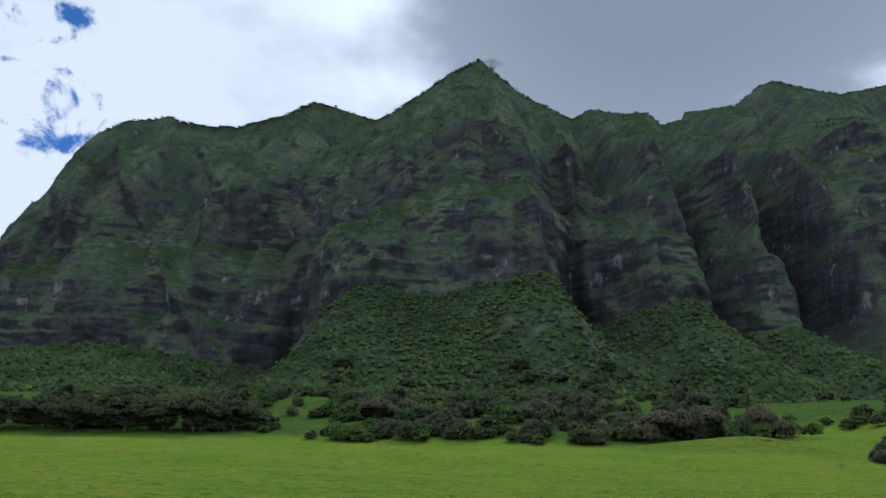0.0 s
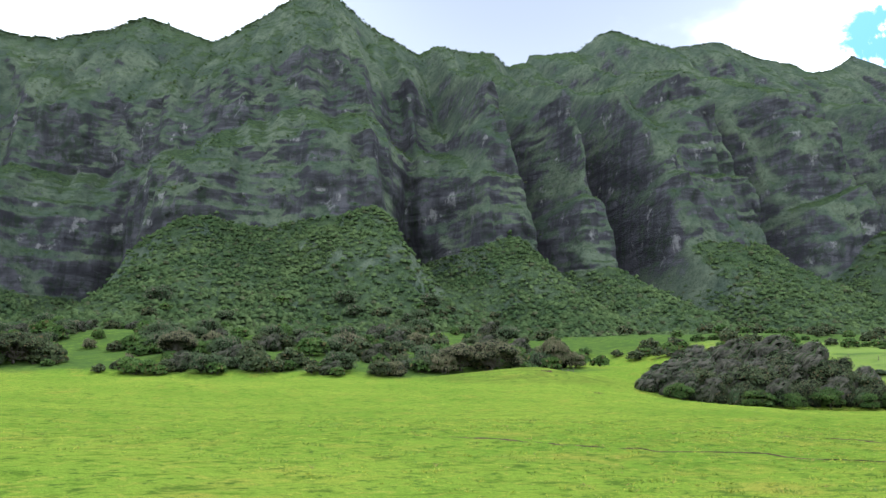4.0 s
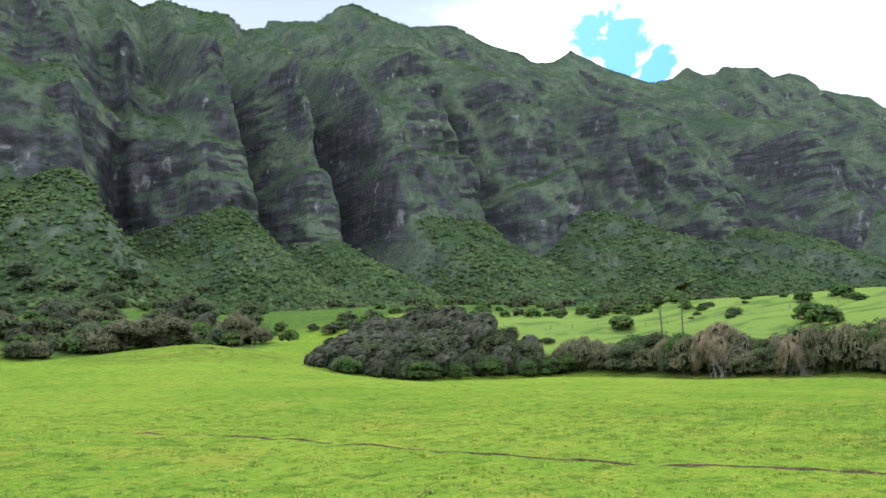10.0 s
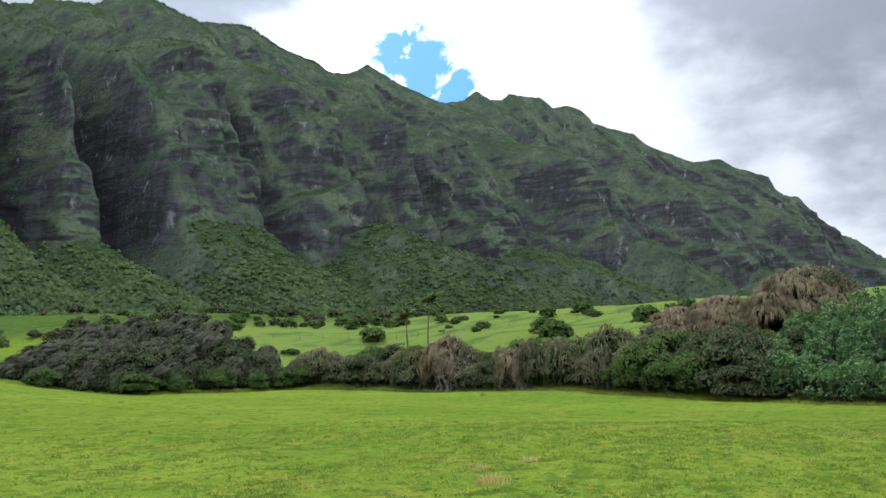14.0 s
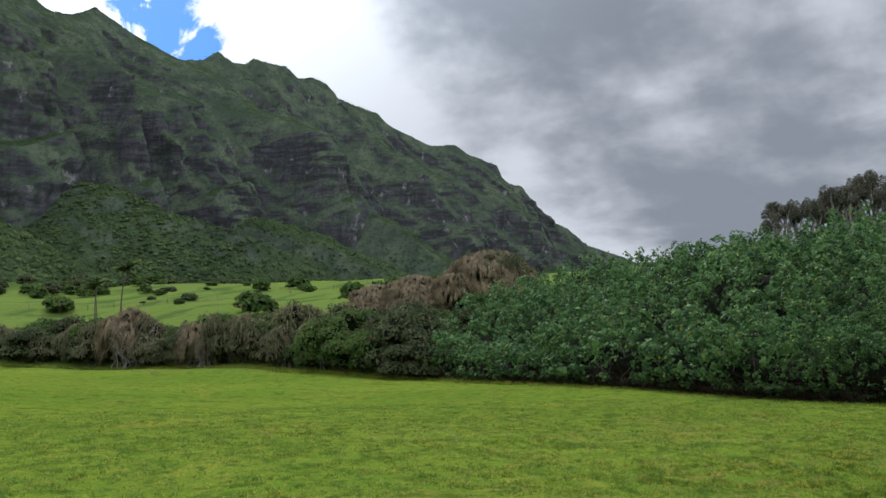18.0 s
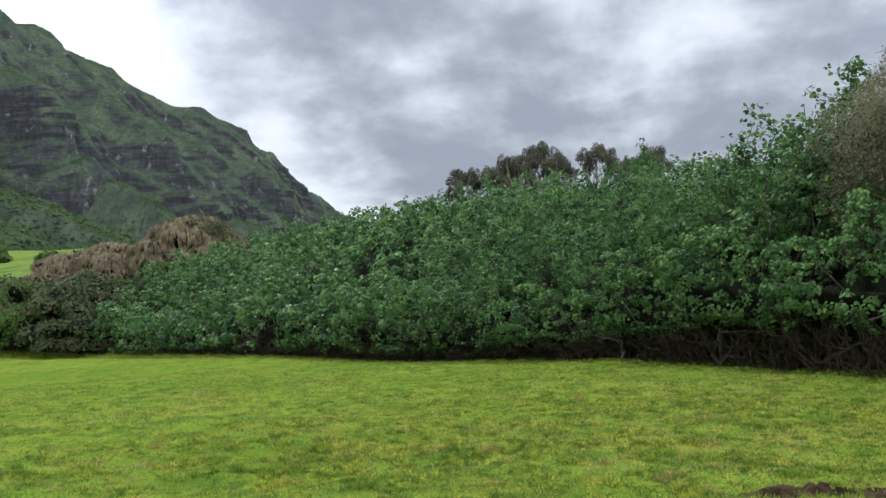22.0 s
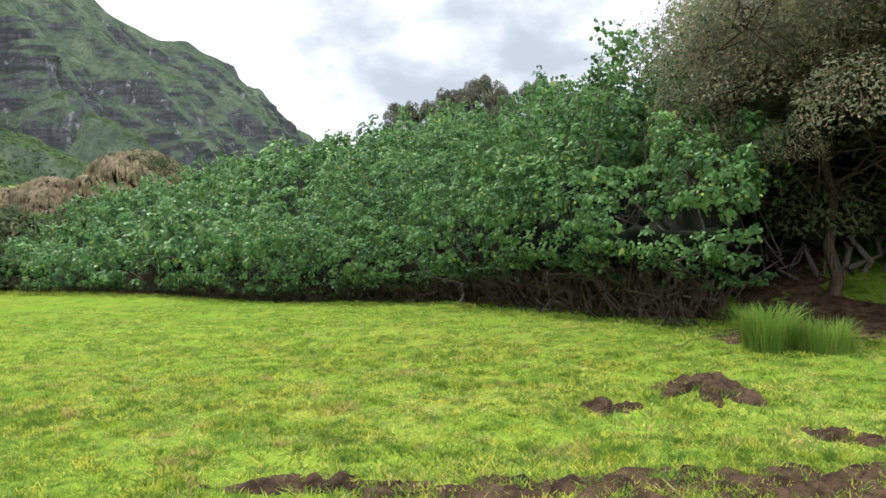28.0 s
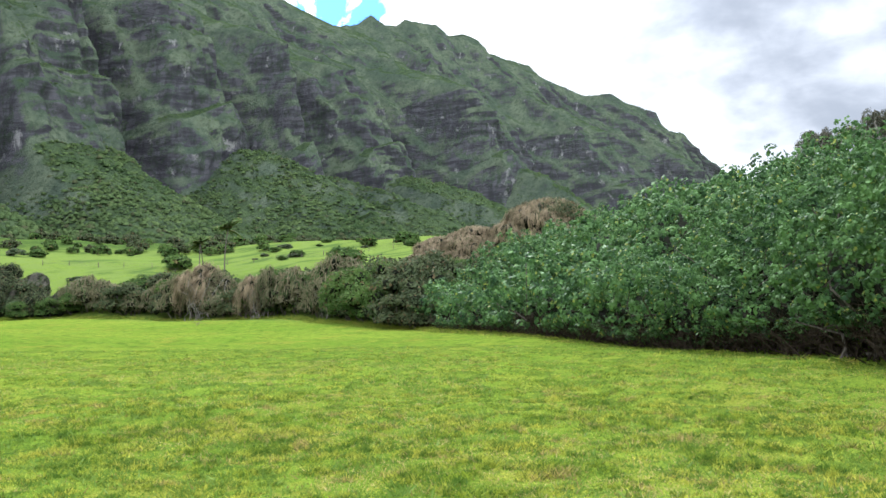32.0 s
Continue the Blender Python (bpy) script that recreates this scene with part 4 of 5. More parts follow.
# ---- broad-leaved thicket along the south-east edge ----
def thicket_edge():
    """The thicket's foot as a smooth line: distance along it, place and outward normal."""
    line = np.concatenate([[(136, 60)], EDGE[10:15]])
    cum = np.concatenate([[0], np.cumsum(np.hypot(*np.diff(line, axis=0).T))])
    s = np.arange(0, 104, 0.5)
    px, py = smoothed(np.interp(s, cum, line[:, 0]), 21), smoothed(np.interp(s, cum, line[:, 1]), 21)
    tx, ty = smoothed(np.gradient(px), 31), smoothed(np.gradient(py), 31)
    n = np.hypot(tx, ty)
    return s - 21.6, px, py, -ty / n, tx / n


LINE_S, LINE_X, LINE_Y, LINE_NX, LINE_NY = thicket_edge()


def edge_point(a, off):
    """A place a metres along the thicket's edge southwards, off metres outside the field."""
    at = lambda v: np.interp(a, LINE_S, v)
    return at(LINE_X) + at(LINE_NX) * off, at(LINE_Y) + at(LINE_NY) * off


def thicket_height(a):
    """How high the leafy front stands: low at the northern end, tall under the big tree."""
    return np.interp(a, [-18, -12, -4, 6, 20, 40, 48, 56, 61, 66, 84], [1.6, 2.6, 3.6, 4.2, 4.3, 4.2, 4.0, 4.5, 5.9, 6.5, 6.0])


# profile of the canopy: metres outside the edge, share of its height
FRONT = [(1.9, 0.16), (0.7, 0.24), (-0.4, 0.36), (-0.3, 0.55), (0.8, 0.75), (2.6, 0.92), (5.0, 1.0), (9.0, 1.03), (16.0, 1.0), (26.0, 1.0), (36.0, 0.85), (46.0, 0.45)]


def cells(x, y, seed):
    """Distance to the nearest of scattered points, one to each unit cell."""
    i, j = np.floor(x).astype(int), np.floor(y).astype(int)
    best = np.full(np.shape(x), 9.0)
    for a in (-1, 0, 1):
        for b in (-1, 0, 1):
            px = i + a + 0.15 + 0.7 * LATTICE[(i + a) % 64, (j + b) % 64, seed]
            py = j + b + 0.15 + 0.7 * LATTICE[(i + a) % 64, (j + b) % 64, seed + 1]
            best = np.minimum(best, np.hypot(x - px, y - py))
    return best


ROLL = np.concatenate([[0], np.cumsum(np.hypot(np.diff(np.array(FRONT)[:, 0]), 4.6 * np.diff(np.array(FRONT)[:, 1])))])


def build_thicket():
    rnd = np.random.default_rng(33)
    front = np.array(FRONT)
    # one site for each shrub
    sites = []
    for row, off in enumerate([2.4, 7.6, 13.6, 20.5, 28.0, 36.5, 43.5]):
        step = 4.6 if row < 2 else 6.2
        for a in np.arange(-15 + (row % 2) * step / 2, 70 + row, step):
            sites.append((a + rnd.uniform(-0.9, 0.9), off + rnd.uniform(-0.9, 0.9), rnd.uniform(-1, 1)))
    sites = np.array(sites)

    def shell(a, u, inset=0.0, rough=1.0):
        """Canopy surface at a along the edge and u along the profile (0 foot, 11 back)."""
        off, share = np.interp(u, np.arange(12), front[:, 0]), np.interp(u, np.arange(12), front[:, 1])
        # leaves reach down almost to the turf but at the tall end
        share = share - (0.12 - 0.10 * ss((a - 46) / 14)) * (1 - ss((share - 0.16) / 0.5))
        high = thicket_height(a)
        back = 3.9 - 2.6 * ss((off - 13) / 16) * ss((a - 24) / 14)
        high = high + (back - high) * ss((off - 7) / 8)
        d2 = (a[..., None] - sites[:, 0]) ** 2 + (np.maximum(off, 2.4)[..., None] - sites[:, 1]) ** 2
        near = np.argmin(d2, -1)
        dome = 1 - np.min(d2, -1) / 9.0 + 0.5 * sites[near, 2]
        up = ss((share - 0.2) / 0.5)
        bump = 0.9 * dome - 0.65 + 1.3 * fbm(a / 3.4, off / 2.9 + share * 2, share * 2.2, 3, 0.6)
        w = np.interp(u, np.arange(12), ROLL)
        bump = bump + rough * (4.6 * (0.40 - cells(a / 2.5 + 0.3 * vnoise(a, w), w / 2.5, 3)) + 1.3 * (0.42 - cells(a / 0.9, w / 0.9, 9)))
        out = off - (1 - ss((off - 1) / 6)) * (0.9 * bump * up) + inset
        x, y = edge_point(a, out)
        z = ground_z(x, y) + high * share + up * bump * (0.45 + 0.75 * ss(off / 5)) - inset * 0.9 * up
        return np.stack([x, y, z], -1), near

    # surface points by area, denser near the tall end
    A, U = np.meshgrid(np.arange(-17, 71.5, 0.4), np.interp(np.linspace(0, ROLL[-1], 130), ROLL, np.arange(12.0)), indexing="ij")
    S, _ = shell(A, U)
    nrm = np.cross(np.gradient(S, axis=0), np.gradient(S, axis=1))
    area = np.linalg.norm(nrm, axis=-1)
    nrm = nrm / (area[..., None] + 1e-9)
    nrm *= np.where(nrm[..., 2:3] < -0.3, -1, 1)
    flip = (nrm[..., 0] * -np.interp(A, LINE_S, LINE_NX) + nrm[..., 1] * -np.interp(A, LINE_S, LINE_NY) + nrm[..., 2]) < 0
    nrm[flip] *= -1
    close = ss((A - 30) / 18)
    # few leaves in the folds between the boughs
    W = np.interp(U, np.arange(12), ROLL)
    fold = cells(A / 2.5 + 0.3 * vnoise(A, W), W / 2.5, 3)
    weight = area * (1 - (0.93 - 0.35 * close) * ss((fold - 0.40) / 0.2)) * (1 + 3.2 * close) * (1 - 0.55 * ss((U - 8) / 2)) * np.where(U < 1.2, 0.35, 1.0)
    pick = rnd.choice(weight.size, 38000, p=weight.ravel() / weight.sum())
    a, u = A.ravel()[pick] + rnd.uniform(-0.3, 0.3, len(pick)), np.clip(U.ravel()[pick] + rnd.uniform(-0.06, 0.06, len(pick)), 0, 11)
    depth = rnd.uniform(0, 1, len(pick)) ** 2.6 * 1.2 - 0.12
    centre, owner = shell(a, u, depth)
    face = nrm.reshape(-1, 3)[pick] * 1.0 + [0, 0, 0.6]
    face /= np.linalg.norm(face, axis=1, keepdims=True)
    size = 0.14 - 0.075 * close.ravel()[pick]
    # each shoot carries a whorl of leaves round its tip
    per = 13
    q = rnd.normal(size=(len(pick), per, 3))
    q -= face[:, None] * (q * face[:, None]).sum(-1, keepdims=True)
    q /= np.linalg.norm(q, axis=-1, keepdims=True) + 1e-9
    reach = rnd.uniform(0.3, 1.0, (len(pick), per, 1))
    spread = (size * 3.2)[:, None, None]
    leaf_c = centre[:, None] + q * reach * spread + face[:, None] * spread * (0.7 - 0.9 * reach**1.5) + rnd.normal(size=q.shape) * 0.03
    leaf_n = face[:, None] * (1.15 - 0.6 * reach) + q * reach * 1.1
    # near-black sheet beneath the leaves, standing for the shade in the gaps
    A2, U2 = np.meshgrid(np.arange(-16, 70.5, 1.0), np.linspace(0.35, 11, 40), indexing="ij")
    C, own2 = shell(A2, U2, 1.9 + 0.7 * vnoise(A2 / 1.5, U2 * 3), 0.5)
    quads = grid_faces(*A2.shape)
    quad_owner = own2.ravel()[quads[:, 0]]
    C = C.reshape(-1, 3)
    for i, (sa, so, _) in enumerate(sites):
        mine = owner == i
        if mine.sum() < 8:
            continue
        x, y = (float(k) for k in edge_point(sa, so))
        root = np.array([x, y, float(ground_z(x, y)) - 0.1])
        thing = tagged(new("broad_leaved_shrub"), HAU if so < 5 else "dense green broad-leaved shrub within the thicket", "shrub", "thicket beside the field")
        thing.matrix_basis = Matrix.Translation(root)
        m = mine.sum()
        lv, lf = cards(leaf_c[mine].reshape(-1, 3) - root, np.repeat(size[mine], per), leaf_n[mine].reshape(-1, 3), rnd, 0.5, 0.22, 0.9, rounded=sa > 44 and so < 9, jitter=0.28)
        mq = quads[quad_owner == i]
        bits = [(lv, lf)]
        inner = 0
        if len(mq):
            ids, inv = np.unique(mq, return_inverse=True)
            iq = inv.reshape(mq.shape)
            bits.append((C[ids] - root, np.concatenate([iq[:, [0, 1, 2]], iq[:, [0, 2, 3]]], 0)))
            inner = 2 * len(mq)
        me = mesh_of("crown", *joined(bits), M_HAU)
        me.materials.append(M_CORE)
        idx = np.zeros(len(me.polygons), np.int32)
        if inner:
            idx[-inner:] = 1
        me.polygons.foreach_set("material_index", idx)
        tagged(part("crown", me, thing), kind="stuff")
        tips = centre[mine] - root
        for k in rnd.choice(m, min(m, 6 if so < 10 else 2), replace=False):
            foot = np.array([rnd.normal() * 0.7, rnd.normal() * 0.7, -0.3])
            part("stem", mesh_of("stem", *limb(rnd, foot, tips[k] * [0.9, 0.9, 0.92], 0.06, 0.02, 0.45, 7), M_BARK), thing)
        if so < 5:
            bits = []
            for k in range(150):
                ta, to = sa + rnd.uniform(-2.6, 2.6), rnd.uniform(0.1, 2.6)
                x0, y0 = edge_point(ta, to + rnd.uniform(0.2, 1.2))
                x1, y1 = edge_point(ta + rnd.normal() * 1.3, to + rnd.normal() * 0.5 - 0.2)
                p0 = np.array([x0, y0, float(ground_z(x0, y0)) - 0.05]) - root
                p1 = np.array([x1, y1, p0[2] + root[2] + rnd.uniform(0.2, 0.42) * float(thicket_height(sa))]) - root
                t = np.linspace(0, 1, 5)[:, None]
                p = p0 * (1 - t) + p1 * t
                p[1:4] += rnd.normal(size=(3, 3)) * 0.24
                bits.append(tube(p, np.linspace(rnd.uniform(0.010, 0.036), 0.006, 5), 3))
            tagged(part("twig_tangle", mesh_of("twig_tangle", *joined(bits), M_TWIG), thing, "tangle of brown bare twigs"), kind="stuff")


HAU = "dense green broad-leaved shrub with bare twigs at its foot"
build_thicket()


def leggy_shoots():
    """Long upright shoots that stand out of the thicket's tall end."""
    rnd = np.random.default_rng(4)
    # along the thicket's tallest stretch, shifted to fit the camera's view
    for i, (a, off, top) in enumerate([(57.5, 4.6, 2.8), (59.5, 3.4, 3.0), (60.5, 5.4, 4.2), (62.0, 4.0, 3.6), (63.4, 5.8, 3.8), (65.0, 4.4, 3.2), (61.4, 7.0, 3.8), (55.5, 5.0, 2.0), (58.6, 6.0, 3.4), (62.8, 2.6, 2.6)]):
        a = a + 1.8
        x, y = (float(k) for k in edge_point(a, off))
        z = float(ground_z(x, y))
        h = float(thicket_height(a)) + top
        thing = tagged(new("leggy_sapling"), "upright leafy sapling rising out of the thicket", "shrub", "saplings in the thicket")
        thing.matrix_basis = Matrix.Translation((x, y, z - 0.1))
        lv = []
        for k in range(6):
            tip = np.array([rnd.normal() * 0.9, rnd.normal() * 0.9, h * rnd.uniform(0.8, 1.0)])
            v, f = limb(rnd, (rnd.normal() * 0.2, rnd.normal() * 0.2, 0), tip, 0.045, 0.012, 0.25, 8)
            part("stem", mesh_of("stem", v, f, M_BARK), thing)
            spine = v.reshape(8, 6, 3).mean(1)
            t = rnd.uniform(0.58, 1.0, 95)
            c = np.stack([np.interp(t, np.linspace(0, 1, 8), spine[:, n]) for n in range(3)], -1)
            lv.append(c + rnd.normal(size=c.shape) * [0.24, 0.24, 0.14])
        c = np.concatenate(lv)
        v, f = cards(c, 0.095, np.tile([0, 0, 0.9], (len(c), 1)) + rnd.normal(size=c.shape) * 0.4, rnd, 0.5, 0.22, 0.9, rounded=True)
        tagged(part("crown", mesh_of("crown", v, f, M_HAU), thing), kind="stuff")


leggy_shoots()

# ---- windswept trees, hedge and brush ----
WINDY = "grey-green windswept tree with combed drooping foliage"
wind = [swept_tree("windswept_tree", R, 11, 9, 9.0, (M_HAIR, M_HAIR, M_HAIR, M_WIND)[n], WINDY, (130, 150, 120, 60)[n], length=2.1, lobes=13, lobe=0.17, green=(8000, 7000, 9000, 11000)[n], core_mat=(M_WIND, M_WIND, M_DARK, M_DARK)[n], share=(0.5, 0.6, 0.5, 0.3)[n], width=0.1) for n in range(4)]
low = [shrub("hedge_shrub", R, 7, 6, 4.2, M_FRESH, 4600, 0.15, "low green hedge shrub at the edge of the pasture", "shrub", n=13, base=0.1, aspect=0.55, stems=3) for _ in range(3)]
grey = [shrub("dry_shrub", R, 6, 5, 4.5, M_GREY, 2600, 0.28, "dry grey-brown shrub with drooping sprays", "shrub", 350, M_GREY, 0.15, 1.0, 14, 4, 0.2, 0.05, 0.9, 0.4, 1.0, (-0.4, 0, -2.2)) for _ in range(2)]
dark_low = [shrub("dark_hedge_shrub", R, 7, 6, 4.4, M_DARK, 4200, 0.16, "dark green hedge shrub at the edge of the pasture", "shrub", n=14, base=0.06, aspect=0.55) for _ in range(2)]
for s in dark_low:
    tagged(s, group="hedge shrubs")
far_wind = [shrub("windswept_tree", R, 14, 11, 9, M_WIND, 1500, 0.66, WINDY, "tree", 200, M_WIND, 0.3, 1.0, 14, 3, 0.24, 0.03, 2.0, 0.5, 1.4, (-1.1, -0.6, -1.6)) for _ in range(3)]
far_low = [shrub("brush_shrub", R, 8, 7, 4.2, M_FRESH, 560, 0.54, "rounded green brush shrub on the slope behind the field", "shrub", n=12, base=0.05, aspect=0.6) for _ in range(3)]
far_dark = [shrub("dark_brush_shrub", R, 9, 8, 5.0, M_DARK, 600, 0.56, "dark green brush shrub on the slope behind the field", "shrub", n=12, base=0.05, aspect=0.6) for _ in range(2)]
for s in far_wind:
    tagged(s, group="windswept trees")
for s in far_low + far_dark:
    tagged(s, group="brush behind the field")
for s in wind:
    tagged(s, group="windswept trees")
for s in low + grey:
    tagged(s, group="hedge shrubs")
# the big windswept thicket east of the knoll
for i, (x, y, s, k) in enumerate([(86, 164, 0.75, 1), (90, 160, 0.7, 0), (96, 158, 0.8, 2), (102, 156, 0.75, 3), (108, 155, 0.8, 1), (115, 155, 0.85, 3), (122, 154, 0.8, 2), (129, 152, 0.85, 3), (135, 150, 0.7, 1),
                                  (90, 168, 0.95, 0), (96, 166, 1.1, 0), (102, 164, 1.15, 2), (108, 164, 1.2, 0), (114, 165, 1.35, 3), (120, 163, 1.4, 1), (126, 161, 1.2, 3), (131, 158, 1.0, 1),
                                  (99, 174, 1.2, 0), (108, 174, 1.4, 1), (117, 173, 1.5, 1), (124, 170, 1.3, 3)]):
    plant(wind[k], x, y, R.uniform(-0.5, 0.5), s, 0.6, R.uniform(0.9, 1.1))
for i, (x, y, s) in enumerate([(88, 157, 1.0), (103, 153, 1.1), (110, 151, 0.9), (118, 151, 1.2), (125, 149, 1.0), (131, 147.5, 1.1), (136, 146, 1.0)]):
    plant(low[i % 3], x, y, R.uniform(0, 6.28), s, 0.3)
for i, (x, y, s) in enumerate([(107, 160, 1.9), (124, 160, 2.0), (129, 156, 1.7), (96, 163, 1.6)]):
    plant(dark_low[i % 2], x, y, R.uniform(0, 6.28), s, 0.3)
# hedge down the east side
for i, y in enumerate(np.arange(50, 150, 2.9)):
    x = float(np.interp(y, [42, 82, 117, 147], [127, 141, 141, 136])) + R.uniform(-1.0, 3.0)
    plant(grey[i % 2] if R.uniform() < 0.34 else (dark_low[i % 2] if i % 4 == 0 else low[i % 3]), x, y, R.uniform(0, 6.28), R.uniform(1.0, 1.75), 0.4, R.uniform(0.85, 1.25))
for i, y in enumerate(np.arange(56, 146, 5.0)):
    x = float(np.interp(y, [42, 82, 117, 147], [133, 147, 147, 142])) + R.uniform(-1.0, 3.0)
    plant(dark_low[i % 2] if i % 3 == 0 else low[i % 3], x, y, R.uniform(0, 6.28), R.uniform(1.2, 1.9), 0.5)
hang = [swept_tree("hanging_grey_tree", R, 9, 8, 11.5, M_TAN, "tall grey tree with long hanging sprays and pale stems", 200, (-0.35, 0.15, -1), 0.3, 9, 0, 2.7, 0.045, skirt=False, lobe=0.16) for _ in range(1)]
for _ in range(14):
    foot, top = R.normal(size=3) * [1.4, 1.4, 0], R.normal(size=3) * [2.6, 2.6, 0.6]
    part("pale_stem", mesh_of("pale_stem", *limb(R, foot + [-1.2, -3.0, -0.4], top + [0.8, -3.2, 6.5], 0.06, 0.03, 0.14, 7), M_STEM), hang[0], "bare pale stem")
tagged(hang[0], group="hanging grey trees")
for x, y, s, st in [(140.5, 111, 1.0, 1.0), (138.5, 93, 0.62, 1.15), (144, 127, 0.6, 1.0), (139, 76, 0.55, 1.2)]:
    plant(hang[0], x, y, R.uniform(-0.3, 0.3), s, 0.3, st)
for i, (x, y, s, st) in enumerate([(143, 109, 1.5, 1.3), (139.5, 90, 1.0, 1.9), (141, 92, 1.2, 1.2), (138, 76, 0.8, 1.7), (142, 124, 1.3, 1.2)]):
    plant(grey[i % 2], x, y, R.uniform(0, 6.28), s, 0.2, st)
for i, (x, y, s) in enumerate([(127, 47, 1.2), (131, 51, 1.2), (134, 56, 1.2), (136, 61, 1.2), (133, 47, 1.2), (138, 53, 1.2), (141, 60, 1.2), (145, 56, 1.2), (147, 64, 1.1), (140, 46, 1.2), (150, 50, 1.2)]):
    plant(low[i % 3] if i % 3 else dark_low[i % 2], x, y, R.uniform(0, 6.28), s, 0.4)
# brush west of the knoll and on the slope behind it
for i in range(300):
    x = R.uniform(-150, 86)
    y = (200 if i % 3 == 0 else 203) + (12 if i % 3 == 0 else 105) * R.uniform() ** 1.25 + (10 if x > 35 else 0) + 6 * vnoise(x / 20, 0.3)
    y = y + 9 * float(ss((-40 - x) / 20))
    k = R.uniform()
    kind = wind[i % 3] if k < 0.13 else far_wind[i % 3] if k < 0.28 else (far_dark[i % 2] if k < 0.58 else (grey[i % 2] if k < 0.63 else far_low[i % 3]))
    plant(kind, x, float(y), R.uniform(-0.5, 0.5) if k < 0.28 else R.uniform(0, 6.28), (R.uniform(0.4, 0.85) if k < 0.28 else R.uniform(0.55, 1.35)) * (0.75 if y < 214 else 1.0))
for i in range(200):
    x = R.uniform(90, 560)
    y = 226 + 24 * float(vnoise(x / 34, 0.7)) - 0.06 * max(x - 300, 0) + 110 * R.uniform() ** 1.5
    if vnoise(x / 30, y / 30, 3.0) > -0.35:
        plant((far_low + far_dark)[i % 5], x, y, R.uniform(0, 6.28), R.uniform(0.5, 1.1))
for i in range(90):
    x = R.uniform(95, 430)
    y = 222 + 22 * float(vnoise(x / 34, 0.7)) - 0.06 * max(x - 300, 0) + R.normal() * 6
    plant((far_low + far_dark)[i % 5], x, y, R.uniform(0, 6.28), R.uniform(0.4, 0.9))
# bushes and bent trees that climb the foot of the slope
for i in range(80):
    ix, iv = int(np.searchsorted(SHEET[:, 0, 0], R.uniform(-170, 120))), int(3 + 18 * R.uniform() ** 1.3)
    x, y, z = (float(k) for k in SHEET[ix, iv])
    s = copy_thing((far_wind + far_dark + far_low)[i % 8], Matrix.Identity(4))
    k = R.uniform(0.5, 0.95)
    s.matrix_basis = Matrix.LocRotScale((x, y, z - 0.4), Euler((0, 0, R.uniform(-0.5, 0.5))), (k, k, k))
# lone shrubs in the pasture
for i, (x, y, s) in enumerate([(175, 176, 1.1), (178, 178, 0.9), (214, 190, 0.8), (190, 128, 1.2), (197, 133, 1.0), (184, 120, 1.1), (230, 160, 0.9), (240, 155, 1.0), (250, 160, 0.8),
                               (205, 110, 1.2), (212, 104, 1.3), (222, 98, 1.2), (78, 212, 1.0), (88, 218, 1.1), (96, 222, 0.9), (70, 206, 0.8)]):
    plant(far_low[i % 3], x, y, R.uniform(0, 6.28), s)

# low brush in drifts over the far pasture
drift = [shrub("pasture_shrub", R, 7, 6, 3.4, (M_FRESH, M_WIND)[n], 900, 0.36, "low grey-green shrub in the far pasture", "shrub", n=12, base=0.05, aspect=0.6, stems=3) for n in range(2)]
for q in drift:
    tagged(q, group="shrubs in the far pasture")
drifts = 0
for i in range(260):
    x, y = R.uniform(120, 360), R.uniform(120, 236)
    if beyond(x, y) > 22 and drifts < 60 and vnoise(x / 26, y / 13, 6.0) > 0.32 - 0.5 * float(ss((y - 190) / 40)):
        drifts += 1
        plant(drift[i % 2], x, y, R.uniform(0, 6.28), R.uniform(0.3, 1.0), 0.2, R.uniform(0.5, 0.9))

# ---- drooping brown trees behind the corner of the hedge ----
droop = []
for n in range(2):
    s = swept_tree("drooping_tree", R, 23, 21, 11.5, M_TAN, "brown drooping tree with a greener rounded top", 1500, (0.15, 0, -1), 0.0, 11, 0, 1.6, 0.032, lobe=0.25, dome=0.5)
    if n == 0:
        tagged(part("green_top", lump_crown(R, [((2.0 + R.normal() * 2.5, -4.0 + R.normal() * 2.5, 7.4 + 0.9 * R.normal()), np.array([3.4, 3.4, 2.4])) for _ in range(11)], 6500, 0.22, M_DARK, 0.4, 0.5, 0.5, 0), s, "dark green growth on top"), kind="stuff")
    tagged(s, group="drooping trees")
    droop.append(s)
for i, (x, y, s) in enumerate([(173, 60, 0.88), (173, 83, 0.62), (172, 74, 0.68), (165, 80, 0.45), (166, 69, 0.5)]):
    plant(droop[0 if i == 0 else 1], x, y, 0.0 if i == 0 else R.uniform(0, 6.28), s, 0.5)


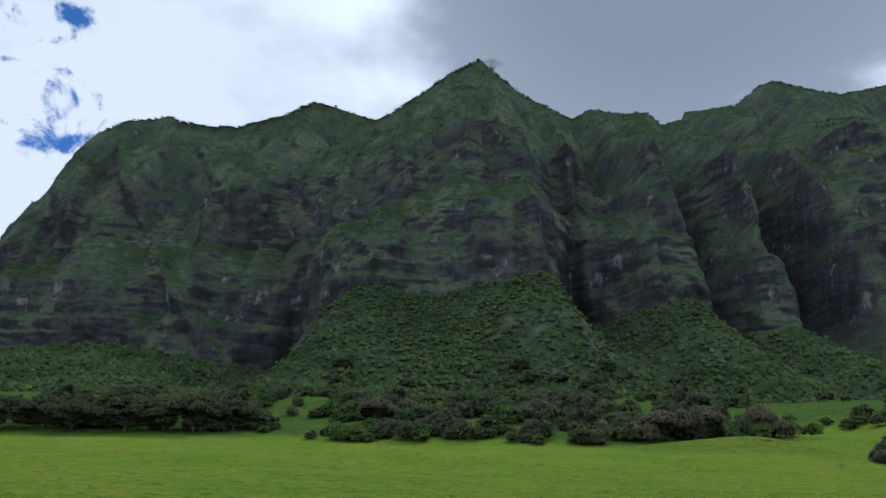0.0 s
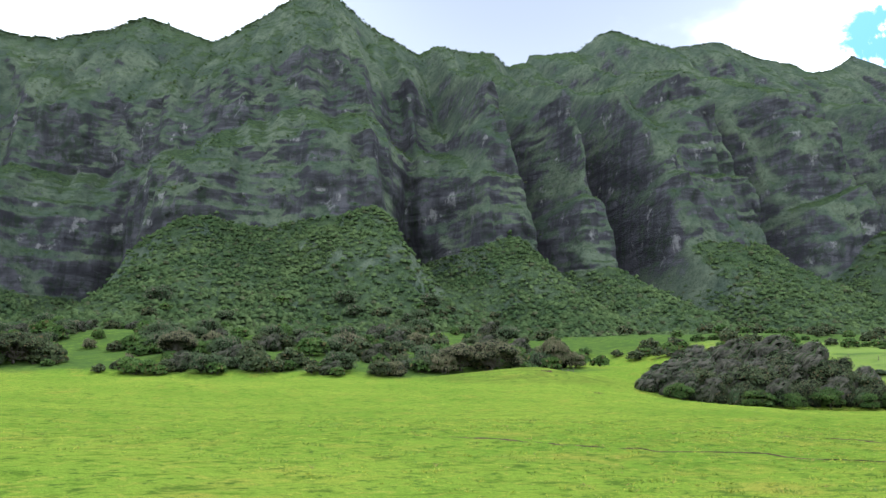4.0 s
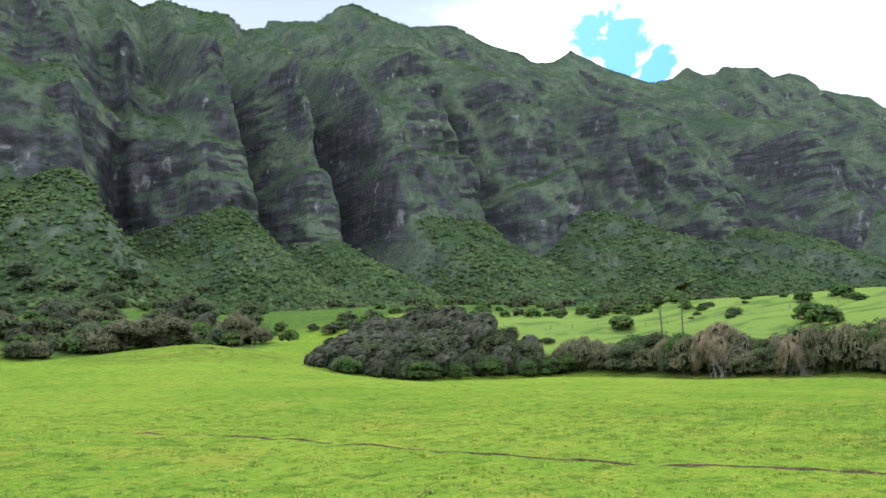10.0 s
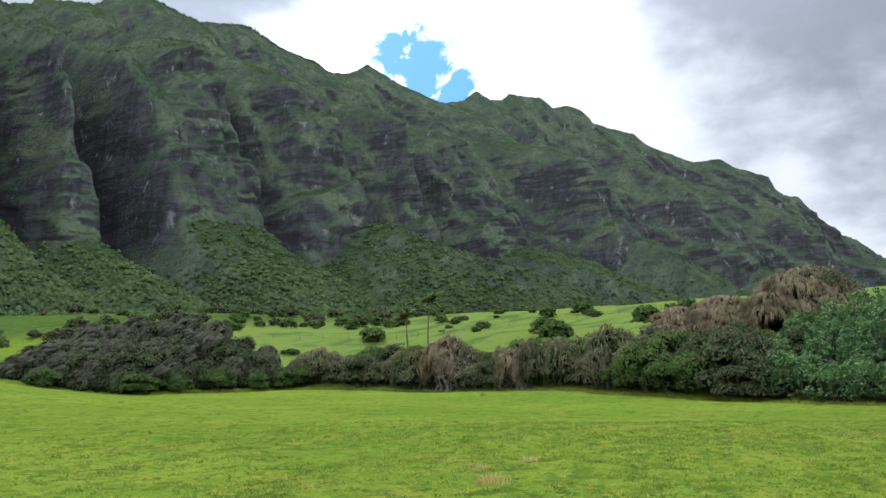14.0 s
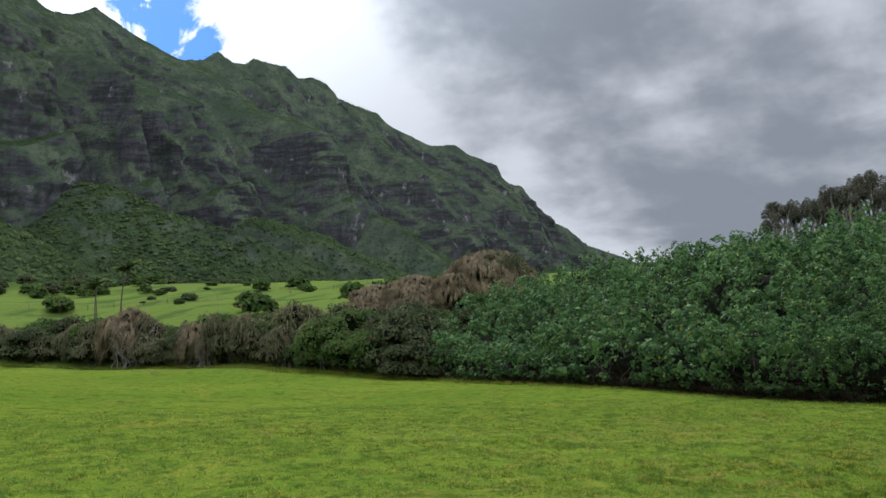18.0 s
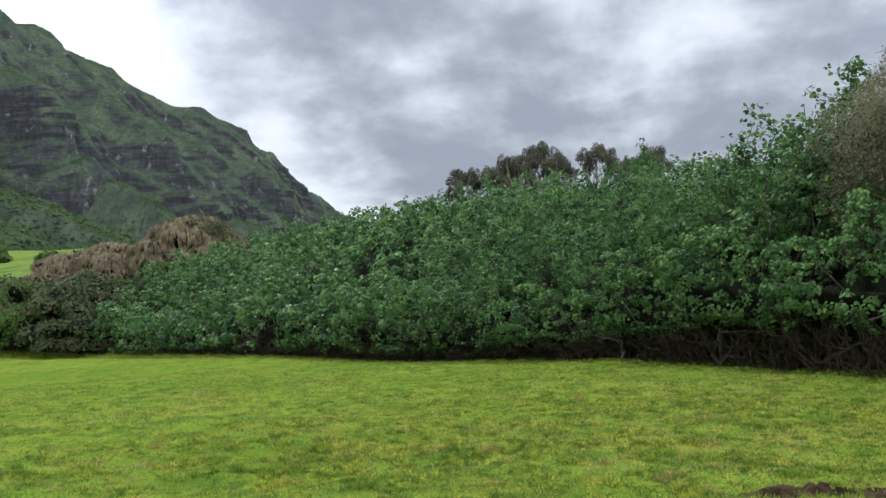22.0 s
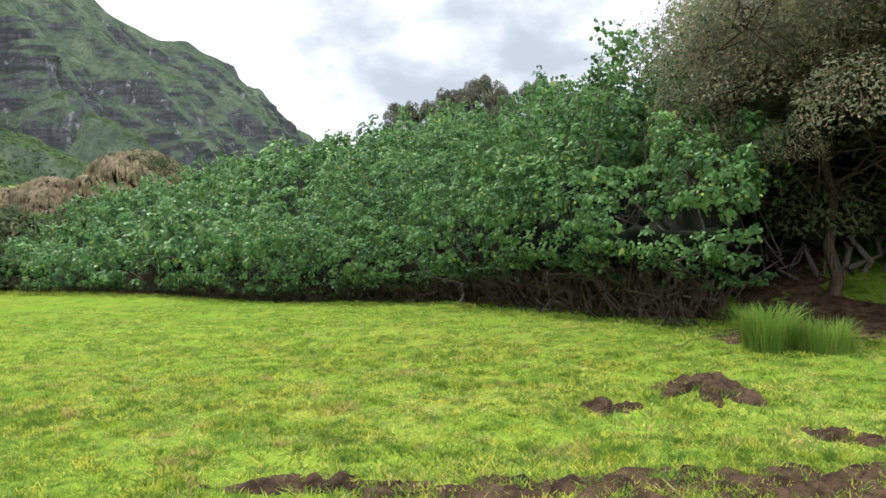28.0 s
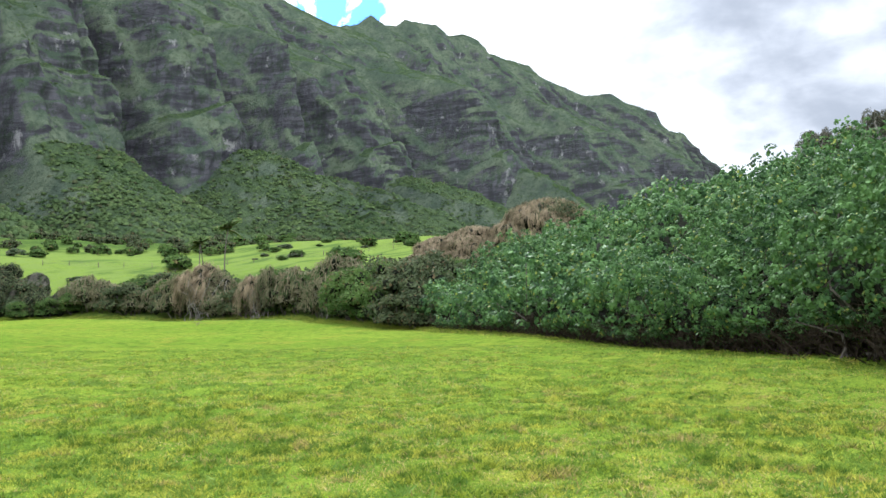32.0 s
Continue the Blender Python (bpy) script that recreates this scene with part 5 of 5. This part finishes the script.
# ---- trees with open trunks ----
def tree(name, rnd, h, w, mat, leaves, leaf, label, trunk_r=0.3, clear=0.3, n=18, droop_=0.3, aspect=0.4, twigs=60, flat=0.6, core=0.4, bark=None, lump_w=0.15, lump_h=0.13, limb_r=0.42, leader=False):
    """A trunk that forks into limbs, twigs and a broken crown."""
    thing = tagged(new(name), label, "tree")
    fork = np.array([0.0, 0.0, h * clear])
    limbs, lumps = [], []
    trunk = limb(rnd, (0, 0, -0.5), fork, trunk_r * 1.25, trunk_r * 0.8, 0.1)
    if leader:
        trunk = limb(rnd, (0, 0, -0.5), (0, 0, h * 0.8), trunk_r * 1.1, trunk_r * 0.25, 0.05, 9)
    v, f = trunk
    part("trunk", mesh_of("trunk", v, f, bark or M_BARK), thing)
    for i in range(n):
        a, q = i * 2.4 + rnd.uniform(-0.3, 0.3), np.sqrt((i + 0.6) / n)
        c = np.array([np.cos(a) * q * w * 0.42, np.sin(a) * q * w * 0.42, h * (clear + (1 - clear) * (0.86 - flat * 0.62 * q**2 * rnd.uniform(0.5, 1.2)))])
        start = fork * rnd.uniform(0.7, 1.0)
        if leader:
            c[2] *= rnd.uniform(0.62, 1.0)
            start = np.array([0.0, 0.0, c[2] * rnd.uniform(0.6, 0.92)])
        limbs.append(limb(rnd, start, c, trunk_r * limb_r, 0.02, 0.35, 7))
        r = np.array([w * lump_w, w * lump_w, h * lump_h]) * rnd.uniform(0.8, 1.3)
        lumps.append((tuple(c), r))
    for v, f in limbs:
        part("limb", mesh_of("limb", v, f, bark or M_BARK), thing)
    if twigs:
        bits = []
        for _ in range(twigs):
            c, r = lumps[rnd.integers(len(lumps))]
            d = ball(rnd, 1)[0]
            bits.append(limb(rnd, np.array(c) * 0.97, np.array(c) + d * r * 1.35, 0.02 + 0.0008 * h, 0.006, 0.35, 5))
        v, f = joined(bits)
        tagged(part("twig_spray", mesh_of("twig_spray", v, f, M_TWIG if bark is None else bark), thing), kind="stuff")
    if leaves:
        tagged(part("crown", lump_crown(rnd, lumps, leaves, leaf, mat, droop_, aspect, 0.45, core), thing), kind="stuff")
    return thing


# dark umbrella trees at the western end of the field
dark = [tree("spreading_tree", R, 8.5, 15, M_DARK, 5200, 0.3, "dark rounded tree with a short forked trunk", 0.4, 0.2, 22, 0.2, 0.5, 20, 1.1, 0.7, None, 0.14, 0.15) for _ in range(2)]
for s in dark:
    tagged(s, group="trees at the field's western end")
for i, (x, y, s) in enumerate([(-116, 205, 1.0), (-106, 207, 0.95), (-98, 206, 0.9), (-84, 205, 1.05), (-75, 207, 1.0), (-67, 206, 1.1), (-58, 210, 0.9), (-128, 210, 1.1), (-142, 205, 1.1), (-90, 218, 1.1)]):
    plant(dark[i % 2], x, y, R.uniform(0, 6.28), s)

# broad dry-topped trees behind the knoll, and leaning ones beside them
dry_top = [tree("dry_topped_tree", R, 8.5, 15, M_GREY, 6500, 0.26, "wide wind-clipped tree with a dry brown top", 0.35, 0.25, 26, 0.2, 0.3, 260, 0.95, 0.7, None, 0.13, 0.16)]
for s in dry_top:
    tagged(s, group="dry-topped trees")
for x, y, s in [(60, 206, 1.0), (52, 208, 0.85), (-22, 226, 0.8), (24, 240, 0.8)]:
    plant(dry_top[0], x, y, R.uniform(0, 6.28), s)
for i, (x, y, s) in enumerate([(47, 204, 1.3), (44, 207, 1.2), (80, 216, 1.5), (83, 219, 1.3), (86, 215, 1.2), (34, 199, 1.0), (30, 199, 1.1)]):
    plant((grey + dark_low)[i % 4] if i < 2 or i > 3 else grey[0], x, y, R.uniform(0, 6.28), s, 0.3, 1.5 if i in (2, 3) else 1.0)

# clump of trees on top of the rise
clump = [vase_tree("grey_stemmed_tree", R, 10.0, 5.0, M_PALE, 8000, 0.11, "grey-green tree with pale bare stems on the rise", 13) for _ in range(2)]
for s in clump:
    tagged(s, group="trees on the rise")
for i, (x, y, s) in enumerate([(149, 11.6, 1.0), (150, 8.6, 0.95), (151, 5.0, 1.1), (153, 2.4, 1.2), (150, 0.2, 1.0), (150, -4.6, 1.05), (148, -7.6, 0.85), (145, -10.5, 0.95), (155, 6, 1.05)]):
    plant(clump[i % 2], x, y, R.uniform(0, 6.28), s)

# tall dark tree at the southern end of the thicket
tall = tree("tall_dark_tree", R, 17, 16, M_OLIVE, 160000, 0.065, "tall dark olive tree overhanging the edge of the field", 0.3, 0.3, 80, 0.6, 0.4, 620, 1.15, 0, M_TWIG, 0.1, 0.085, 0.15, True)
stand(tall, 82.5, -18.5, 0.4, 0.88)
# scaled copies of the tall tree, added to fill its hollow crown
for x, y, turn, k in [(84.6, -16.4, 2.9, 0.62), (85, -22, 4.4, 0.7)]:
    again(tall, x, y, turn, k, 0.1, "smaller copy of the olive tree filling the hollow beneath its crown")
# dark shrubs added where only shade shows behind the trunk
under = shrub("understory_shrub", R, 7, 6, 6.5, M_DARK, 12000, 0.10, "dark small-leaved shrub added to fill the shade beneath the tall tree", "shrub", n=16, base=0.04, aspect=0.5)
tagged(under, group="shrubs beneath the tall tree")
for x, y, s in [(86.5, -17.5, 1.0), (85.5, -22, 1.0), (90, -15, 1.3), (88, -19.8, 1.2), (94, -21, 1.4), (84, -26, 1.0), (89, -25, 1.3), (83, -32, 1.2)]:
    plant(under, x, y, R.uniform(0, 6.28), s, 0.3)

# bare tree on the highest peak
bare = tree("bare_tree", R, 13, 22, M_DARK, 0, 0.2, "leafless grey tree on the peak's shoulder", 0.25, 0.2, 26, twigs=260, flat=0.7)
bare.matrix_basis = pose(32, 727, 373, 0, 8, 0)


# ---- palms ----
def palm(rnd, h):
    thing = tagged(new("coconut_palm"), "slender coconut palm with a wind-bent green head", "palm tree")
    t = np.linspace(0, 1, 9)
    p = np.stack([0.9 * t**2, 0.3 * np.sin(t * 3), h * t - 0.4], -1)
    part("trunk", mesh_of("trunk", *tube(p, 0.2 - 0.08 * t, 7), M_BARK), thing)
    top = p[-1]
    for i in range(22):
        a, pitch = i * 2.4, radians(82 - 85 * ((i * 0.618) % 1.0))
        ln, bend = rnd.uniform(3.6, 4.8), rnd.uniform(0.7, 1.2)
        u = np.linspace(0, 1, 9)
        ang = pitch - bend * u**1.3
        flat, rise = np.cumsum(np.cos(ang)) * ln / 9, np.cumsum(np.sin(ang)) * ln / 9
        dirv = np.array([np.cos(a), np.sin(a), 0])
        rib = top + dirv * (flat - flat[0])[:, None] + np.array([0.9, 0.2, 0]) * (u**2)[:, None] + np.array([0, 0, 1.0]) * (rise - rise[0])[:, None]
        side = np.array([-np.sin(a), np.cos(a), 0])
        bits = [tube(rib, np.linspace(0.07, 0.025, 9), 3)]
        vs, fs = [], []
        for k in np.linspace(0.1, 0.98, 24):
            c = np.array([np.interp(k, u, rib[:, n]) for n in range(3)])
            for sg in (-1, 1):
                tipv = c + side * sg * 0.85 * np.sin(np.pi * (0.2 + 0.75 * k)) + dirv * 0.35 + [0, 0, -0.3]
                b = len(vs)
                vs += [c - dirv * 0.2, c + dirv * 0.26, tipv]
                fs.append((b, b + 1, b + 2))
        bits.append((np.array(vs), np.array(fs)))
        part("frond", mesh_of("frond", *joined(bits), M_PALM), thing)
    return thing


palm_one = tagged(palm(R, 11.5), group="palms in the pasture")
stand(palm_one, 173.7, 151.6, 0.0, 1.0)
again(palm_one, 167.0, 151.5, 1.0, 0.78)
again(palm_one, 170.0, 155.0, 2.4, 0.7)


# ---- fences ----
def fence(points, rail, label, n_wire=3):
    thing = tagged(new("fence"), label, "fence")
    tops = []
    for x, y in points:
        z = float(ground_z(x, y))
        part("post", mesh_of("post", *tube([(x, y, z - 0.2), (x + 0.03, y, z + 0.7), (x, y, z + 1.35), (x, y, z + 1.38)], [0.08, 0.075, 0.07, 0.02], 7), M_BARK), thing)
        tops.append((x, y, z))
    for k in range(n_wire):
        line = [(x, y, z + 0.35 + 0.4 * k) for x, y, z in tops]
        part("rail" if rail > 0.02 else "wire", mesh_of("rail", *tube(line, [rail] * len(line), 4), M_BARK), thing)
    return thing


fence([(150 + 5.5 * i, 196 - 3.5 * i + 0.8 * (i % 2)) for i in range(22)], 0.012, "weathered post and wire fence across the pasture")
fence([(75.0 + 1.6 * i, 197.5 + 0.3 * i) for i in range(4)], 0.04, "small pale wooden rail fence by the knoll", 2)


# ---- scrub on the mountain's skirts, ledges and crest ----
def scrub_cover():
    rnd = np.random.default_rng(5)
    P, V = SHEET, SHEET_V
    du = np.gradient(P, axis=0)
    dv = np.gradient(P, axis=1)
    n = np.cross(du, dv)
    area = np.linalg.norm(n, axis=-1)
    nz = np.abs(n[..., 2]) / (area + 1e-9)
    X, Y = P[..., 0], P[..., 1]
    weight = area * ss((nz - 0.42) / 0.25) * (V < 1.01) * (X > -450) * (X < 1300)
    weight *= np.where(V < 0.26, 1.0, np.where(V > 0.985, 1.4, 0.3))
    weight *= 0.6 + ss((fbm(X / 45, Y / 45, 2.0, 3) + 0.5) / 0.8)
    weight *= np.clip(420.0 / np.hypot(X - 40, Y), 0.2, 1.3) ** 1.5
    p = weight.ravel() / weight.sum()
    pick = rnd.choice(p.size, 85000, p=p)
    base = P.reshape(-1, 3)[pick] + rnd.normal(size=(len(pick), 3)) * [1.2, 1.2, 0.2]
    v_at = V.ravel()[pick]
    size = rnd.uniform(0.75, 1.35, len(pick)) ** 2 * np.where(v_at < 0.26, 1.0, 0.6)
    # each shrub is an uneven dome of flat facets
    seg = 5
    ang = np.arange(seg) * 2 * np.pi / seg
    rings = [np.stack([np.cos(ang + o) * r, np.sin(ang + o) * r, 0 * ang + h], -1) for r, h, o in ((1.0, -0.25, 0.0), (0.82, 0.5, 0.5))]
    form = np.concatenate(rings + [[[0.0, 0.0, 0.95]]])
    v = form[None] * (1 + 0.26 * rnd.normal(size=(len(pick), len(form), 1))) * (size[:, None, None] * np.array([1.0, 1.0, 0.8]))
    v = (base[:, None] + v).reshape(-1, 3)
    f = []
    for k in range(1):
        for j in range(seg):
            a_, b_ = k * seg + j, k * seg + (j + 1) % seg
            f += [(a_, b_, b_ + seg), (a_, b_ + seg, a_ + seg)]
    f += [(seg + j, seg + (j + 1) % seg, 2 * seg) for j in range(seg)]
    f = (np.arange(len(pick))[:, None, None] * len(form) + np.array(f)[None]).reshape(-1, 3)
    ob = new("hillside_scrub", mesh_of("hillside_scrub", v, f, M_SCRUB))
    tagged(ob, "dense low green scrub covering the mountain's lower slopes", "scrub", kind="stuff")


scrub_cover()


# ---- grass ----
def blades(rnd, roots, height, mat, name, label, per, spread, width, category="grass"):
    """Short tufts of blades, one triangle each, standing on the ground."""
    n = len(roots)
    r = np.repeat(roots, per, 0) + rnd.normal(size=(n * per, 2)) * np.repeat(spread, per)[:, None]
    h = np.repeat(height, per) * rnd.uniform(0.5, 1.2, n * per)
    a = rnd.uniform(0, 2 * np.pi, n * per)
    z = ground_z(r[:, 0], r[:, 1])
    side = np.stack([np.cos(a), np.sin(a), 0 * a], -1) * (np.repeat(width, per) * rnd.uniform(0.6, 1.3, n * per))[:, None]
    base = np.stack([r[:, 0], r[:, 1], z - 0.02], -1)
    tip = base + np.stack([rnd.normal(size=n * per) * 0.8 * h, rnd.normal(size=n * per) * 0.8 * h, h], -1)
    v = np.stack([base - side, base + side, tip], 1).reshape(-1, 3)
    ob = new(name, mesh_of(name, v, np.arange(n * per * 3).reshape(-1, 3), mat))
    return tagged(ob, label, category, kind="stuff")


def scatter(rnd, n, cx, cy, lo, hi, power=0.5, a0=0.0, a1=360.0):
    a = np.radians(rnd.uniform(a0, a1, n))
    r = lo + (hi - lo) * rnd.uniform(0, 1, n) ** (1 / (2 * power))
    p = np.stack([cx + r * np.sin(a), cy + r * np.cos(a)], -1)
    return p[beyond(p[:, 0], p[:, 1]) < 0.5]


G = np.random.default_rng(9)
near = np.concatenate([scatter(G, 46000, 62, -10, 4, 20, 0.55, 20, 150), scatter(G, 44000, 62, -10, 6, 34, 0.40, 10, 150), scatter(G, 14000, 55, 0, 7, 45, 0.45, -20, 110),
                       scatter(G, 12000, 42, 6, 9, 55, 0.45, -40, 90), scatter(G, 9000, 28, 5, 12, 60, 0.5, -45, 70)])
SOIL = [(72.4, -11.2, 1.1), (71.8, -9.9, 0.8)] + [(68.0, -6.4 - 1.05 * k, 1.35) for k in range(10)]
bare = np.min([np.hypot((near[:, 0] - x) * 1.1, near[:, 1] - y) / r for x, y, r in SOIL], 0) + 0.7 * fbm(near[:, 0] / 0.6, near[:, 1] / 0.6, 8.0, 3)
near = near[(bare > 0.85) | (G.random(len(near)) < 0.10)]
lush = ss((fbm(near[:, 0] / 0.34, near[:, 1] / 0.34, 4.0, 3) + 0.2) / 0.7)
hgt = 0.022 + 0.075 * lush * (0.5 + 0.7 * ss(fbm(near[:, 0] / 2.4, near[:, 1] / 2.4, 6.0, 3) + 0.5)) + 0.02 * G.random(len(near))
blades(G, near, hgt, M_BLADE, "grass", "short bright green grazed grass with yellowing blades", 8, np.full(len(near), 0.05), np.full(len(near), 0.014))
tufts = np.concatenate([scatter(G, 4800, 62, -10, 5, 45, 0.5, -20, 150), scatter(G, 2200, 35, 5, 12, 120, 0.7, -50, 100), scatter(G, 1500, 10, 5, 30, 160, 0.8, -50, 50)])
blades(G, tufts, 0.05 + 0.08 * G.random(len(tufts)), M_WEED, "weed_tufts", "darker green weed tufts dotted over the pasture", 26, 0.12 + 0.16 * G.random(len(tufts)), np.full(len(tufts), 0.02), "weeds")
dry = scatter(G, 16000, 62, -10, 6, 32, 0.5, 20, 150)
dry = dry[fbm(dry[:, 0] / 2.2, dry[:, 1] / 2.2, 7.0, 3) > 0.1]
blades(G, dry, 0.04 + 0.04 * G.random(len(dry)), M_STRAW, "dry_grass", "straw-coloured dry patches in the grass", 9, np.full(len(dry), 0.12), np.full(len(dry), 0.010))
# rough grass along the field's edge
rim = np.concatenate([EDGE[i] + (EDGE[i + 1] - EDGE[i]) * G.random((int(np.hypot(*(EDGE[i + 1] - EDGE[i])) * 9), 1)) for i in range(6, 14)])
rim = rim + G.normal(size=rim.shape) * 0.9
blades(G, rim, (0.25 + 0.35 * G.random(len(rim))) * (0.25 + 0.75 * ss((rim[:, 1] - 12) / 30)), M_BLADE, "edge_grass", "longer rough grass along the foot of the hedge", 14, np.full(len(rim), 0.2), np.full(len(rim), 0.018))

# single grass tussocks
def tussock(label, n, h, spread, mat, x, y, width=0.012):
    s = tagged(new("grass_tussock"), label, "grass tussock", "tussocks")
    tagged(part("blade_clump", grass_clump(G, n, h, spread, mat, width), s), kind="stuff")
    return stand(s, x, y, 0.0, 1.0, 0.0)


tussock("tall fresh green grass tussock beside the thicket", 1100, 1.0, 0.55, M_WEED, 77.6, -13.2, 0.011)
tussock("tall fresh green grass tussock beside the thicket", 900, 0.75, 0.6, M_WEED, 77.4, -14.2, 0.011)
tussock("tall dry grass tussock in the pasture", 500, 1.5, 0.6, M_STRAW, 72.6, -15.3, 0.012)
tussock("pale dry grass tussock in the pasture", 260, 0.2, 0.5, M_STRAW, 56.6, 19.2)
tussock("pale dry grass tussock in the pasture", 160, 0.18, 0.4, M_STRAW, 58.0, 21.1)
tussock("pale dry grass tussock in the pasture", 120, 0.16, 0.3, M_STRAW, 59.9, 21.0)


# ---- bare soil ----
def soil_patch(x, y, w, d, high, label, turn=0.0, seed=0.0, name="soil_mound"):
    """A low heap of dark crumbly soil with a ragged rim."""
    nu, nv = 26, 64
    r, a = np.meshgrid(np.linspace(0, 1, nu) ** 0.8, np.linspace(0, 2 * np.pi, nv), indexing="ij")
    rim_ = 0.62 + 0.5 * fbm(np.cos(a) * 1.7 + seed, np.sin(a) * 1.7, seed, 3)
    lx, ly = r * rim_ * np.cos(a) * w / 2, r * rim_ * np.sin(a) * d / 2
    px, py = x + lx * np.cos(turn) - ly * np.sin(turn), y + lx * np.sin(turn) + ly * np.cos(turn)
    clod = fbm(px * 5.5 + seed, py * 5.5, seed, 4, 0.75)
    pz = ground_z(px, py) + high * (1 - r**1.7) * (0.8 + 0.3 * clod) + 0.045 * clod * (1 - r**3) - 0.08 * r**4 + 0.02
    v = np.stack([px, py, pz], -1).reshape(-1, 3)
    return tagged(new(name, mesh_of(name, v, grid_faces(nu, nv), M_SOIL)), label, "soil")


soil_patch(72.4, -11.2, 2.4, 2.2, 0.11, "heap of dark turned soil with weeds on it", 0.2, 1.0)
soil_patch(71.8, -9.7, 1.8, 1.7, 0.06, "heap of dark turned soil with weeds on it", 0.9, 2.0)
for i, (x, y, w, d, t) in enumerate([(68.0, -6.8, 4.2, 2.2, 1.6), (68.0, -9.2, 4.6, 2.6, 1.5), (68.1, -11.6, 4.6, 3.2, 1.6), (68.2, -13.8, 4.2, 3.0, 1.5), (68.0, -15.9, 4.2, 2.8, 1.6), (70.4, -12.6, 2.0, 0.9, 0.6)]):
    soil_patch(x, y, w, d, 0.05, "dark brown soil along the track's edge", t, 3.0 + i, "soil_patch")
for i, (x, y, w, d) in enumerate([(63.8, 170, 3.6, 2.0), (61.5, 134, 3.0, 1.6)]):
    soil_patch(x, y, w, d, 0.05, "bare soil scar on the grassy knoll", 0.0, 11.0 + i, "soil_scar")
# soil sheets whose dark colour also stands for the shade beneath the tree
soil_patch(82.2, -18.4, 19, 13, 0.05, "bare soil and litter, dark to stand for the tall tree's shade", 2.0, 21.0, "soil_and_tree_shade")
soil_patch(86.5, -14.0, 12, 10, 0.05, "bare soil and litter, dark to stand for the tall tree's shade", 0.4, 23.0, "soil_and_tree_shade")
soil_patch(152, 108, 9, 5, 0.8, "reddish bare soil bank behind the hedge", 0.3, 15.0, "soil_bank")
weeds = np.concatenate([np.array([72.2, -10.6]) + G.normal(size=(160, 2)) * [0.7, 1.0], np.array([68.0, -10.5]) + G.normal(size=(900, 2)) * [0.9, 3.4]])
blades(G, weeds, 0.06 + 0.08 * G.random(len(weeds)), M_BLADE, "soil_weeds", "fresh weeds sprouting through the turned soil", 16, np.full(len(weeds), 0.10), np.full(len(weeds), 0.017), "weeds")


def rut(points, width, label):
    """A worn wheel rut pressed into the turf."""
    p = np.array(points, float)
    s = np.concatenate([[0], np.cumsum(np.hypot(*np.diff(p, axis=0).T))])
    u = np.arange(0, s[-1], 0.35)
    x, y = np.interp(u, s, p[:, 0]), np.interp(u, s, p[:, 1])
    x, y = x + 0.12 * fbm(u / 3, 0.2, 1.0, 3), y + 0.12 * fbm(u / 3, 5.2, 1.0, 3)
    tx, ty = np.gradient(x), np.gradient(y)
    ln = np.hypot(tx, ty)
    nx, ny = -ty / ln, tx / ln
    w = width * (0.25 + 0.9 * np.abs(fbm(u / 1.4, 2.0, 3.0, 3)))
    off = np.linspace(-0.5, 0.5, 5)
    X, Y = x[:, None] + nx[:, None] * w[:, None] * off, y[:, None] + ny[:, None] * w[:, None] * off
    Z = ground_z(X, Y) + 0.02 - 0.03 * (np.abs(off) > 0.4)
    v = np.stack([X, Y, Z], -1).reshape(-1, 3)
    return tagged(new("wheel_rut", mesh_of("wheel_rut", v, grid_faces(len(u), 5), M_SOIL)), label, "rut", "wheel ruts")


rut([(20, 68), (23.3, 61.4), (26.4, 52.2)], 0.36, "dark worn wheel rut in the turf")
rut([(33, 45), (36.9, 39.9), (40.9, 30.8), (43.0, 25.6), (45.6, 21.7), (49, 17)], 0.36, "dark worn wheel rut in the turf")
rut([(17, 37), (24.0, 31.3), (29.1, 27.1), (33, 24)], 0.36, "dark worn wheel rut in the turf")

# fallen branches at the thicket's foot
for i, (x, y, turn) in enumerate([(85.6, -11.0, 0.4), (84.6, -12.4, 2.0), (86.9, -9.2, 1.0), (124.5, 86, 0.3)]):
    b = tagged(new("fallen_branch"), "bleached crooked branch lying at the hedge's foot", "branch", "fallen branches")
    bits = [limb(G, (0, 0, 0.05), (1.6, 0.3, 0.9), 0.045, 0.015, 0.18, 8), limb(G, (0.7, 0.1, 0.4), (1.3, -0.7, 0.25), 0.025, 0.008, 0.2), limb(G, (0.4, 0.1, 0.25), (-0.4, 0.7, 0.9), 0.025, 0.008, 0.2)]
    part("wood", mesh_of("wood", *joined(bits), M_BARK), b)
    stand(b, x, y, turn, 1.0, 0.02)
